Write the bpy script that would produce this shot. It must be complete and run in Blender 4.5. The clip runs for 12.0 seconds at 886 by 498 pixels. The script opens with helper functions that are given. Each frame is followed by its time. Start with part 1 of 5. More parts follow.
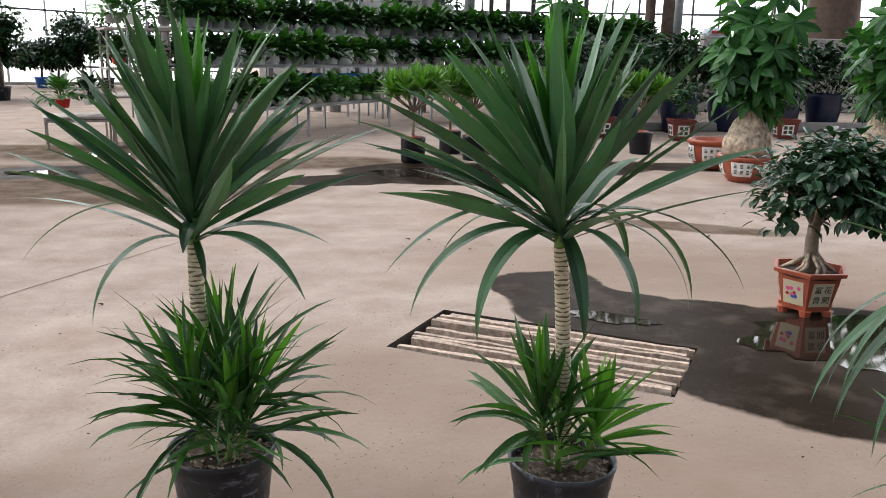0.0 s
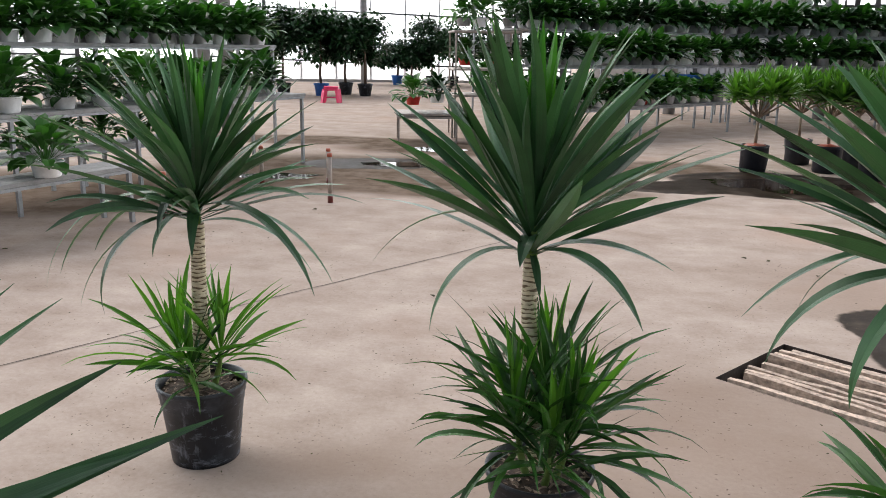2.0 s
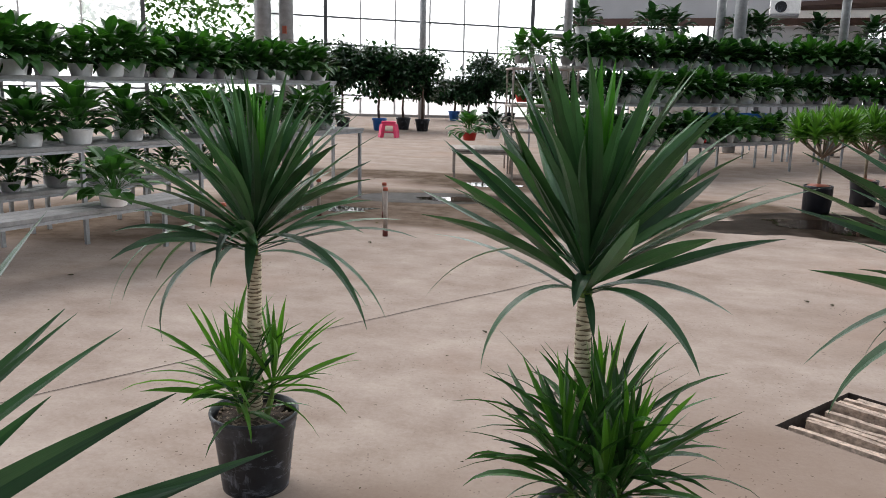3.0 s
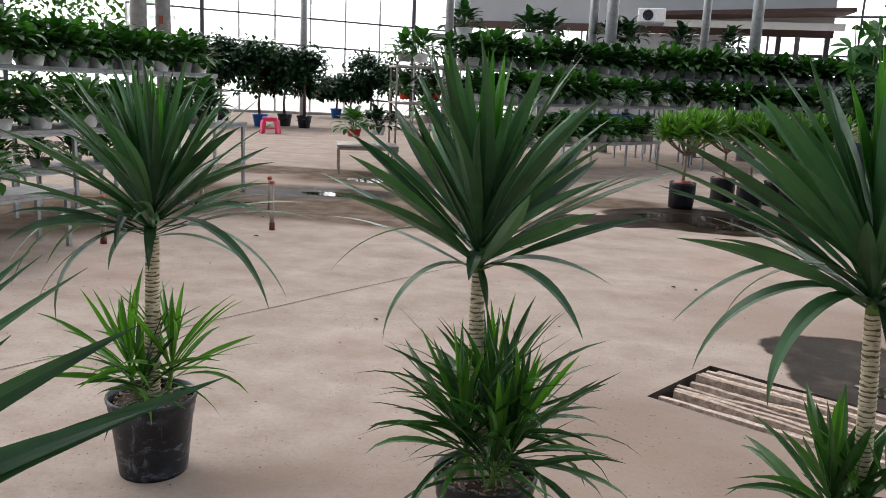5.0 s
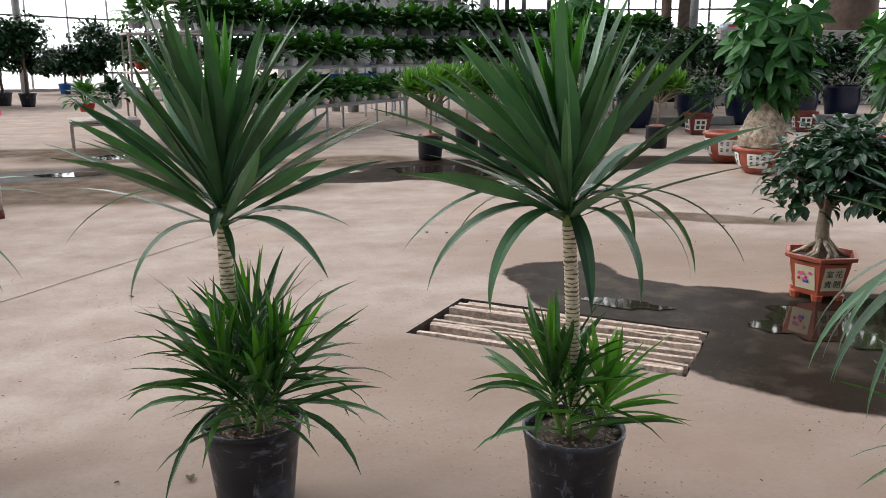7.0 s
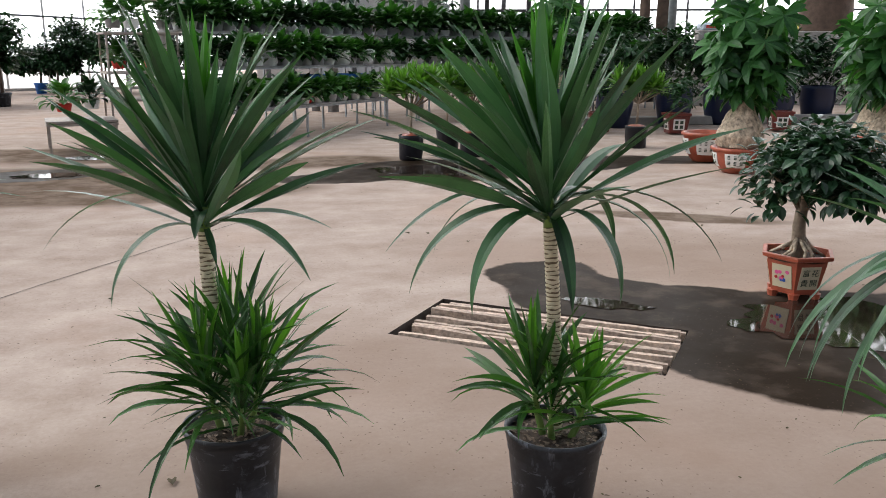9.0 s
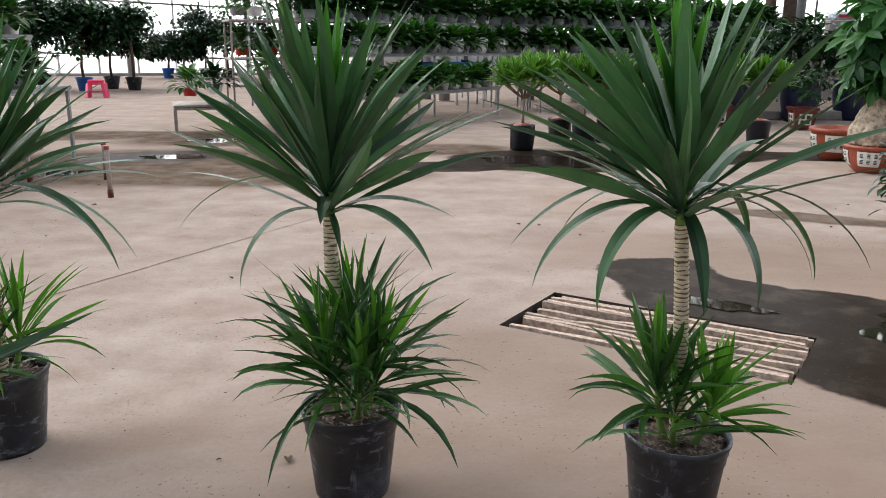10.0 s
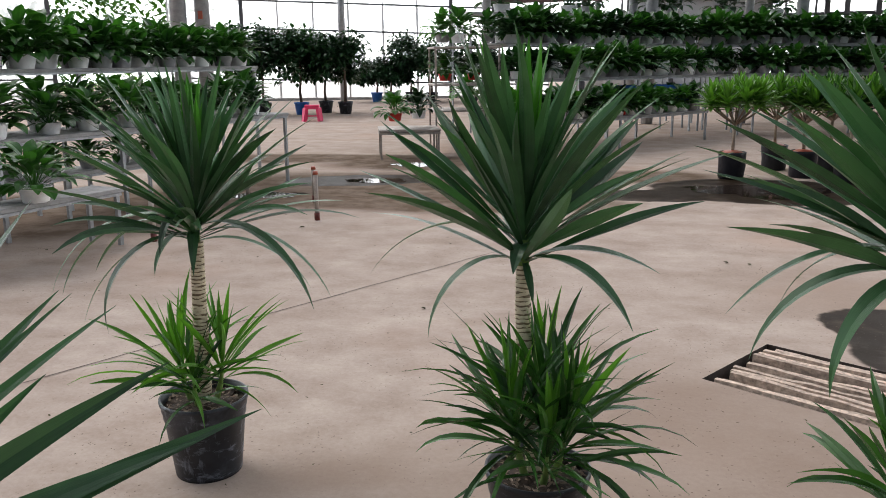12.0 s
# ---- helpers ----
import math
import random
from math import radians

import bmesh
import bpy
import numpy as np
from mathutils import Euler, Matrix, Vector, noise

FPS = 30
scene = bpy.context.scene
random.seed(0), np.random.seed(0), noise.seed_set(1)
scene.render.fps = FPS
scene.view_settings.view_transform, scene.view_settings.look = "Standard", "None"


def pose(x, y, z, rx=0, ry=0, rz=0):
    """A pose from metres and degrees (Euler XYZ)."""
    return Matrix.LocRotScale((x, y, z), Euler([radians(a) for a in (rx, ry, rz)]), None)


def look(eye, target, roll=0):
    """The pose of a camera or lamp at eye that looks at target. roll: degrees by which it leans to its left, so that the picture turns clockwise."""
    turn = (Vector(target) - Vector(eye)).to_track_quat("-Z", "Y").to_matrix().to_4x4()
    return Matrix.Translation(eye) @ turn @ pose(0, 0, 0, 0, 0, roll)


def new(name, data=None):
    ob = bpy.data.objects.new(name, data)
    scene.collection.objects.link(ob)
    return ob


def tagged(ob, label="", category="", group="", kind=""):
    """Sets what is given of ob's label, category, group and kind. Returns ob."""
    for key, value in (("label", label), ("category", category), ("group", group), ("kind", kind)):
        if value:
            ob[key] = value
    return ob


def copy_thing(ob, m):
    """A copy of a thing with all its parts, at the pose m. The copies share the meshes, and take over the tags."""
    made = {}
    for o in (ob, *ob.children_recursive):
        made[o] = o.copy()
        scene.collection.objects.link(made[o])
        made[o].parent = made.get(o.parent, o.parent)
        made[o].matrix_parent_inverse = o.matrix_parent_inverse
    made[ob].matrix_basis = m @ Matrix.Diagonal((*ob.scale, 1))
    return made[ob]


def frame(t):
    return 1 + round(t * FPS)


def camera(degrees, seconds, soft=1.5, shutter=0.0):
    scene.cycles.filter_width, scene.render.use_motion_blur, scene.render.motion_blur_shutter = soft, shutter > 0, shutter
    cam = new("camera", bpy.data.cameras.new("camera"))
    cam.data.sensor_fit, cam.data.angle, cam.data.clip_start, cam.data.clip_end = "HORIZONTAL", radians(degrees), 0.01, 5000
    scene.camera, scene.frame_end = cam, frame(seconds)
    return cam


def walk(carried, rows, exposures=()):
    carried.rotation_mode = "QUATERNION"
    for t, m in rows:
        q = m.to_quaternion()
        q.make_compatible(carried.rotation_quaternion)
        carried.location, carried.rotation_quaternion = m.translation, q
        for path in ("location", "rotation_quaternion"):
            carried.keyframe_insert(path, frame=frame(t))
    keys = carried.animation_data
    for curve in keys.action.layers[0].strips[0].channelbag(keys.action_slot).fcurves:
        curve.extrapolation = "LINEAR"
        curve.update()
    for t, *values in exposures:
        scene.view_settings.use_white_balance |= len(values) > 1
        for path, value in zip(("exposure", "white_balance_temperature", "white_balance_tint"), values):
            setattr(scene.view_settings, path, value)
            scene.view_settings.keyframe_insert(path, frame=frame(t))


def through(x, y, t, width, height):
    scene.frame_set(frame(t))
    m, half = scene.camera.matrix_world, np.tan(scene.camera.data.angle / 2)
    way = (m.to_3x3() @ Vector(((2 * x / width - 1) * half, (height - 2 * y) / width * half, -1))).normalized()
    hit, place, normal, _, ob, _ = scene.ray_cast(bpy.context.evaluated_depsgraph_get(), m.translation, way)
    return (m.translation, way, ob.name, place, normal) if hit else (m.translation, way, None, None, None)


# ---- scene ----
cam = camera(57.7, 12.0, 0.5)
PATH = [
    (0, (0.542, -0.781, 1.372), (1.056, 1.093, 0.898), 1.2),
    (0.5, (0.576, -0.693, 1.367), (1.055, 1.187, 0.878), 0.9),
    (1, (0.532, -0.658, 1.378), (0.753, 1.261, 0.86), 0.7),
    (1.5, (0.499, -0.635, 1.389), (0.456, 1.293, 0.86), 1.0),
    (2, (0.489, -0.628, 1.396), (0.235, 1.294, 0.906), 0.9),
    (2.5, (0.491, -0.622, 1.405), (0.141, 1.299, 0.974), 0.7),
    (2.7, (0.488, -0.623, 1.404), (0.117, 1.297, 0.986), 0.8),
    (4.3, (0.488, -0.658, 1.372), (0.056, 1.253, 0.973), 2.5),
    (4.5, (0.47, -0.688, 1.369), (0.123, 1.241, 0.97), 2.9),
    (5, (0.458, -0.765, 1.368), (0.359, 1.192, 0.967), 2.6),
    (5.5, (0.477, -0.82, 1.359), (0.581, 1.136, 0.952), 2.5),
    (6, (0.495, -0.861, 1.359), (0.827, 1.066, 0.939), 2.0),
    (6.5, (0.512, -0.894, 1.351), (0.941, 1.005, 0.893), 0.6),
    (7, (0.521, -0.914, 1.347), (0.988, 0.972, 0.873), 0.1),
    (9, (0.516, -0.922, 1.356), (1.029, 0.952, 0.881), 0.2),
    (9.5, (0.504, -0.911, 1.352), (0.936, 0.982, 0.873), -0.1),
    (10, (0.467, -0.875, 1.353), (0.73, 1.043, 0.851), 0.6),
    (10.5, (0.435, -0.832, 1.37), (0.468, 1.102, 0.861), -0.3),
    (11, (0.417, -0.797, 1.383), (0.28, 1.133, 0.878), -0.6),
    (11.5, (0.436, -0.755, 1.399), (0.241, 1.177, 0.92), -0.8),
    (12, (0.467, -0.717, 1.404), (0.253, 1.219, 0.95), -0.5),
]
walk(cam, [(t, look(eye, aim, roll)) for t, eye, aim, roll in PATH],
     ((0.0, -0.10), (1.9, -0.14), (2.5, -0.40), (4.4, -0.42), (5.2, -0.32), (6.5, -0.20), (9.0, -0.17), (11.0, -0.22), (11.5, -0.28), (12.0, -0.37)))

# ---- world, sun and exposure ----
world = bpy.data.worlds.new("overcast_sky")
scene.world = world
world.use_nodes = True
wn = world.node_tree.nodes
sky = wn.new("ShaderNodeTexSky")
sky.sky_type, sky.sun_disc = "NISHITA", False
sky.sun_elevation, sky.sun_rotation = radians(52), radians(-50)
sky.air_density, sky.dust_density = 1.0, 3.0
world.node_tree.links.new(sky.outputs[0], wn["Background"].inputs[0])
wn["Background"].inputs[1].default_value = 0.085
sun_data = bpy.data.lights.new("sun", "SUN")
sun_data.energy, sun_data.angle, sun_data.color = 1.5, radians(30), (1.0, 0.98, 0.95)
sun = new("sun", sun_data)
sun.matrix_world = look((-5, 4, 9), (0, 0, 0))


# ---- materials ----
def mat(name, base, rough=0.6, metal=0.0, vary=0.15, scale=8.0, bump=0.0, fine=60.0, spec=0.5, per_object=0.0, coat=0.0):
    """Principled paint with grain at two scales and slight relief."""
    m = bpy.data.materials.new(name)
    m.use_nodes = True
    nt = m.node_tree
    p = nt.nodes["Principled BSDF"]
    tc = nt.nodes.new("ShaderNodeTexCoord")
    a, b = nt.nodes.new("ShaderNodeTexNoise"), nt.nodes.new("ShaderNodeTexNoise")
    a.inputs["Scale"].default_value, b.inputs["Scale"].default_value = scale, fine
    a.inputs["Detail"].default_value, b.inputs["Detail"].default_value = 6, 3
    for n in (a, b):
        nt.links.new(tc.outputs["Object"], n.inputs["Vector"])
    add = nt.nodes.new("ShaderNodeMath")
    add.operation = "MULTIPLY_ADD"
    nt.links.new(b.outputs[0], add.inputs[0])
    add.inputs[1].default_value = 0.4
    nt.links.new(a.outputs[0], add.inputs[2])
    ramp = nt.nodes.new("ShaderNodeMapRange")
    ramp.inputs[1].default_value, ramp.inputs[2].default_value = 0.4, 1.0
    ramp.inputs[3].default_value, ramp.inputs[4].default_value = 1 - vary, 1 + vary
    nt.links.new(add.outputs[0], ramp.inputs[0])
    value = ramp.outputs[0]
    if per_object:
        info = nt.nodes.new("ShaderNodeObjectInfo")
        mr = nt.nodes.new("ShaderNodeMapRange")
        mr.inputs[3].default_value, mr.inputs[4].default_value = 1 - per_object, 1 + per_object
        nt.links.new(info.outputs["Random"], mr.inputs[0])
        mul = nt.nodes.new("ShaderNodeMath")
        mul.operation = "MULTIPLY"
        nt.links.new(value, mul.inputs[0])
        nt.links.new(mr.outputs[0], mul.inputs[1])
        value = mul.outputs[0]
    mix = nt.nodes.new("ShaderNodeVectorMath")
    mix.operation = "SCALE"
    mix.inputs[0].default_value = base
    nt.links.new(value, mix.inputs["Scale"])
    nt.links.new(mix.outputs[0], p.inputs["Base Color"])
    p.inputs["Roughness"].default_value, p.inputs["Metallic"].default_value = rough, metal
    p.inputs["Specular IOR Level"].default_value = spec
    p.inputs["Coat Weight"].default_value = coat
    if bump:
        bm_ = nt.nodes.new("ShaderNodeBump")
        bm_.inputs["Strength"].default_value, bm_.inputs["Distance"].default_value = bump, 0.01
        nt.links.new(add.outputs[0], bm_.inputs["Height"])
        nt.links.new(bm_.outputs[0], p.inputs["Normal"])
    return m


def leaf_mat(name, dark, light, rough=0.38, streak=40.0, through=0.25, sheen=0.24):
    """Leaf with lengthwise streaks (UV u runs across, v along), colour by leaf, and some light through it."""
    m = bpy.data.materials.new(name)
    m.use_nodes = True
    nt = m.node_tree
    p = nt.nodes["Principled BSDF"]
    out = nt.nodes["Material Output"]
    info, geo, tc = nt.nodes.new("ShaderNodeObjectInfo"), nt.nodes.new("ShaderNodeNewGeometry"), nt.nodes.new("ShaderNodeTexCoord")
    mapping = nt.nodes.new("ShaderNodeMapping")
    mapping.inputs["Scale"].default_value = (streak, 3.0, 1.0)
    nt.links.new(tc.outputs["UV"], mapping.inputs[0])
    fine = nt.nodes.new("ShaderNodeTexNoise")
    fine.inputs["Scale"].default_value = 1.0
    nt.links.new(mapping.outputs[0], fine.inputs["Vector"])
    blot = nt.nodes.new("ShaderNodeTexNoise")
    blot.inputs["Scale"].default_value = 14.0
    nt.links.new(tc.outputs["Object"], blot.inputs["Vector"])
    s1, s2, s3 = (nt.nodes.new("ShaderNodeMath") for _ in range(3))
    s1.operation = s2.operation = s3.operation = "ADD"
    nt.links.new(info.outputs["Random"], s1.inputs[0])
    nt.links.new(geo.outputs["Random Per Island"], s1.inputs[1])
    nt.links.new(fine.outputs[0], s2.inputs[0])
    nt.links.new(blot.outputs[0], s2.inputs[1])
    nt.links.new(s1.outputs[0], s3.inputs[0])
    nt.links.new(s2.outputs[0], s3.inputs[1])
    mr = nt.nodes.new("ShaderNodeMapRange")
    mr.inputs[1].default_value, mr.inputs[2].default_value = 1.2, 2.8
    nt.links.new(s3.outputs[0], mr.inputs[0])
    mix = nt.nodes.new("ShaderNodeMix")
    mix.data_type = "RGBA"
    mix.inputs[6].default_value, mix.inputs[7].default_value = (*dark, 1), (*light, 1)
    nt.links.new(mr.outputs[0], mix.inputs[0])
    nt.links.new(mix.outputs[2], p.inputs["Base Color"])
    p.inputs["Roughness"].default_value, p.inputs["Specular IOR Level"].default_value = rough, sheen
    bump = nt.nodes.new("ShaderNodeBump")
    bump.inputs["Strength"].default_value, bump.inputs["Distance"].default_value = 0.25, 0.004
    nt.links.new(fine.outputs[0], bump.inputs["Height"])
    nt.links.new(bump.outputs[0], p.inputs["Normal"])
    tr = nt.nodes.new("ShaderNodeBsdfTranslucent")
    bright = nt.nodes.new("ShaderNodeVectorMath")
    bright.operation = "MULTIPLY"
    bright.inputs[1].default_value = (1.6, 2.0, 0.7)
    nt.links.new(mix.outputs[2], bright.inputs[0])
    nt.links.new(bright.outputs[0], tr.inputs[0])
    ms = nt.nodes.new("ShaderNodeMixShader")
    ms.inputs[0].default_value = through
    nt.links.new(p.outputs[0], ms.inputs[1])
    nt.links.new(tr.outputs[0], ms.inputs[2])
    nt.links.new(ms.outputs[0], out.inputs[0])
    return m


def film_mat(name, tint, clear):
    """Greenhouse film: partly see-through, partly milky."""
    m = bpy.data.materials.new(name)
    m.use_nodes = True
    nt = m.node_tree
    tc, n = nt.nodes.new("ShaderNodeTexCoord"), nt.nodes.new("ShaderNodeTexNoise")
    n.inputs["Scale"].default_value = 1.5
    nt.links.new(tc.outputs["Object"], n.inputs["Vector"])
    mr = nt.nodes.new("ShaderNodeMapRange")
    mr.inputs[3].default_value, mr.inputs[4].default_value = clear - 0.15, clear + 0.15
    nt.links.new(n.outputs[0], mr.inputs[0])
    a, b, ms = nt.nodes.new("ShaderNodeBsdfTranslucent"), nt.nodes.new("ShaderNodeBsdfTransparent"), nt.nodes.new("ShaderNodeMixShader")
    a.inputs[0].default_value = (*tint, 1)
    nt.links.new(mr.outputs[0], ms.inputs[0])
    nt.links.new(a.outputs[0], ms.inputs[1])
    nt.links.new(b.outputs[0], ms.inputs[2])
    nt.links.new(ms.outputs[0], nt.nodes["Material Output"].inputs[0])
    return m


# wet patches on the floor: centre, half-axes, turn in degrees
WET = [
    (2.42, 3.56, 0.40, 0.38, 20), (2.55, 3.10, 0.62, 0.46, -48), (3.10, 2.72, 0.50, 0.42, -40), (3.55, 2.35, 0.80, 0.62, -15), (2.84, 2.01, 0.50, 0.40, -38), (3.30, 1.67, 0.86, 0.41, -16), (2.78, 2.45, 0.3, 0.3, 0), (4.6, 2.0, 1.3, 0.75, -5), (3.4, 1.95, 0.6, 0.5, 0),
    (3.00, 8.30, 1.25, 0.95, -10), (1.85, 7.95, 0.8, 0.42, 10), (4.6, 8.4, 1.3, 0.7, 10),
    (6.26, 8.42, 1.3, 0.4, -20), (-1.55, 8.9, 1.0, 0.5, 10),
]
# drier brown damp, and reddish soil stains with painted light falloff towards the right
DAMP = [(-1.85, 8.2, 2.3, 1.5, 10), (-0.1, 7.3, 1.7, 0.6, 0), (-4.1, 6.6, 1.9, 1.6, 20), (-3.1, 11.1, 2.2, 0.6, 4), (-0.6, 10.6, 2.0, 0.9, 5), (1.6, 9.3, 1.3, 0.6, 10), (4.25, 5.02, 0.9, 0.2, -30)]
SOIL_AND_FALLOFF = [(3.3, 1.0, 1.7, 1.1, -15), (3.6, 3.7, 1.6, 0.7, -20), (1.55, 2.15, 0.9, 0.55, -38), (2.1, 1.45, 0.9, 0.5, -35), (3.1, 1.0, 1.1, 0.6, -20), (0.95, 1.34, 1.0, 0.65, -12), (1.87, 0.92, 1.15, 0.75, -17), (2.6, 0.77, 1.0, 0.8, -12), (2.1, 0.26, 1.0, 0.6, 8), (1.02, 2.39, 0.55, 0.36, 28), (-0.2, 1.81, 0.32, 0.17, 20)]


def floor_mat():
    m = bpy.data.materials.new("worn_concrete")
    m.use_nodes = True
    nt = m.node_tree
    N, L = nt.nodes.new, nt.links.new
    p = nt.nodes["Principled BSDF"]
    p.inputs["Specular IOR Level"].default_value = 0.0
    tc = N("ShaderNodeTexCoord")

    def noise_at(scale, detail=6, rough=0.55, stretch=None):
        n = N("ShaderNodeTexNoise")
        n.inputs["Scale"].default_value, n.inputs["Detail"].default_value, n.inputs["Roughness"].default_value = scale, detail, rough
        if stretch:
            mp = N("ShaderNodeMapping")
            mp.inputs["Scale"].default_value = stretch
            mp.inputs["Rotation"].default_value = (0, 0, radians(25))
            L(tc.outputs["Object"], mp.inputs[0])
            L(mp.outputs[0], n.inputs["Vector"])
        else:
            L(tc.outputs["Object"], n.inputs["Vector"])
        return n

    def math2(op, x, y=None, c=None):
        n = N("ShaderNodeMath")
        n.operation = op
        for i, v in enumerate((x, y, c)):
            if v is None:
                continue
            if isinstance(v, (int, float)):
                n.inputs[i].default_value = v
            else:
                L(v, n.inputs[i])
        return n.outputs[0]

    def ranged(v, a, b, c, d, smooth=False):
        n = N("ShaderNodeMapRange")
        if smooth:
            n.interpolation_type = "SMOOTHSTEP"
        for i, k in enumerate((a, b, c, d)):
            n.inputs[i + 1].default_value = k
        L(v, n.inputs[0])
        return n.outputs[0]

    wob = noise_at(1.6, 5)
    off = N("ShaderNodeVectorMath")
    off.operation = "MULTIPLY_ADD"
    L(wob.outputs[1], off.inputs[0])
    off.inputs[1].default_value, off.inputs[2].default_value = (0.34, 0.34, 0), (-0.17, -0.17, 0)
    at = N("ShaderNodeVectorMath")
    L(tc.outputs["Object"], at.inputs[0])
    L(off.outputs[0], at.inputs[1])

    def union(shapes):
        near = None
        for cx, cy, rx, ry, turn in shapes:
            mp = N("ShaderNodeMapping")
            mp.vector_type = "TEXTURE"
            mp.inputs["Location"].default_value = (cx, cy, 0)
            mp.inputs["Rotation"].default_value = (0, 0, radians(turn))
            mp.inputs["Scale"].default_value = (rx, ry, 1)
            L(at.outputs[0], mp.inputs[0])
            ln = N("ShaderNodeVectorMath")
            ln.operation = "LENGTH"
            L(mp.outputs[0], ln.inputs[0])
            near = ln.outputs["Value"] if near is None else math2("SMOOTH_MIN", near, ln.outputs["Value"], 0.15)
        return near

    near = union(WET)
    patch = noise_at(4.0, 5)
    wet = math2("MULTIPLY", ranged(near, 1.02, 0.93, 0, 1, True), ranged(patch.outputs[0], 0.25, 0.5, 0.80, 1.0))
    big, mid, fine, streak = noise_at(0.55, 4), noise_at(3.5, 7, 0.65), noise_at(45, 5, 0.7), noise_at(1.5, 7, 0.62, (1.0, 1.8, 1))
    tone = math2("MULTIPLY_ADD", mid.outputs[0], 0.5, math2("MULTIPLY", streak.outputs[0], 0.6))
    tone = math2("MULTIPLY_ADD", fine.outputs[0], 0.34, math2("ADD", tone, 0.005))
    col = N("ShaderNodeMix")
    col.data_type = "RGBA"
    col.inputs[6].default_value, col.inputs[7].default_value = (0.25, 0.184, 0.148, 1), (0.50, 0.420, 0.366, 1)
    L(ranged(tone, 0.43, 0.96, 0, 1), col.inputs[0])
    red = N("ShaderNodeMix")
    red.data_type = "RGBA"
    L(math2("MULTIPLY", ranged(big.outputs[0], 0.5, 0.72, 0, 0.55, True), 1.0), red.inputs[0])
    L(col.outputs[2], red.inputs[6])
    red.inputs[7].default_value = (0.40, 0.287, 0.228, 1)
    base = red.outputs[2]
    # the soil layer also paints the right floor darker, as its light falls off
    for shapes, lo, hi, amount, colour in ((SOIL_AND_FALLOFF, 1.9, 0.3, 0.72, (0.24, 0.172, 0.132, 1)), (DAMP, 1.12, 0.7, 0.95, (0.115, 0.082, 0.058, 1))):
        layer = N("ShaderNodeMix")
        layer.data_type = "RGBA"
        L(math2("MULTIPLY", ranged(union(shapes), lo, hi, 0, amount, True), ranged(mid.outputs[0], 0.3, 0.6, 0.55, 1.0)), layer.inputs[0])
        L(base, layer.inputs[6])
        layer.inputs[7].default_value = colour
        base = layer.outputs[2]
    damp = N("ShaderNodeMix")
    damp.data_type = "RGBA"
    L(wet, damp.inputs[0])
    L(base, damp.inputs[6])
    damp.inputs[7].default_value = (0.022, 0.015, 0.010, 1)
    # scattered grit and crumbs of soil
    spots = N("ShaderNodeTexVoronoi")
    spots.inputs["Scale"].default_value = 38.0
    L(at.outputs[0], spots.inputs["Vector"])
    crowd = noise_at(1.3, 5, 0.6)
    few = math2("MULTIPLY", ranged(spots.outputs["Distance"], 0.17, 0.10, 0, 1), ranged(crowd.outputs[0], 0.42, 0.62, 0.05, 0.85))
    grit = N("ShaderNodeMix")
    grit.data_type = "RGBA"
    L(few, grit.inputs[0])
    L(damp.outputs[2], grit.inputs[6])
    grit.inputs[7].default_value = (0.10, 0.07, 0.05, 1)
    L(grit.outputs[2], p.inputs["Base Color"])
    L(math2("MULTIPLY_ADD", wet, -0.45, ranged(mid.outputs[0], 0.3, 0.7, 0.75, 0.9)), p.inputs["Roughness"])
    L(math2("MULTIPLY", wet, 0.015), p.inputs["Specular IOR Level"])
    bump = N("ShaderNodeBump")
    bump.inputs["Distance"].default_value = 0.006
    L(math2("MULTIPLY_ADD", wet, -0.14, 0.18), bump.inputs["Strength"])
    L(math2("ADD", fine.outputs[0], tone), bump.inputs["Height"])
    L(bump.outputs[0], p.inputs["Normal"])
    return m


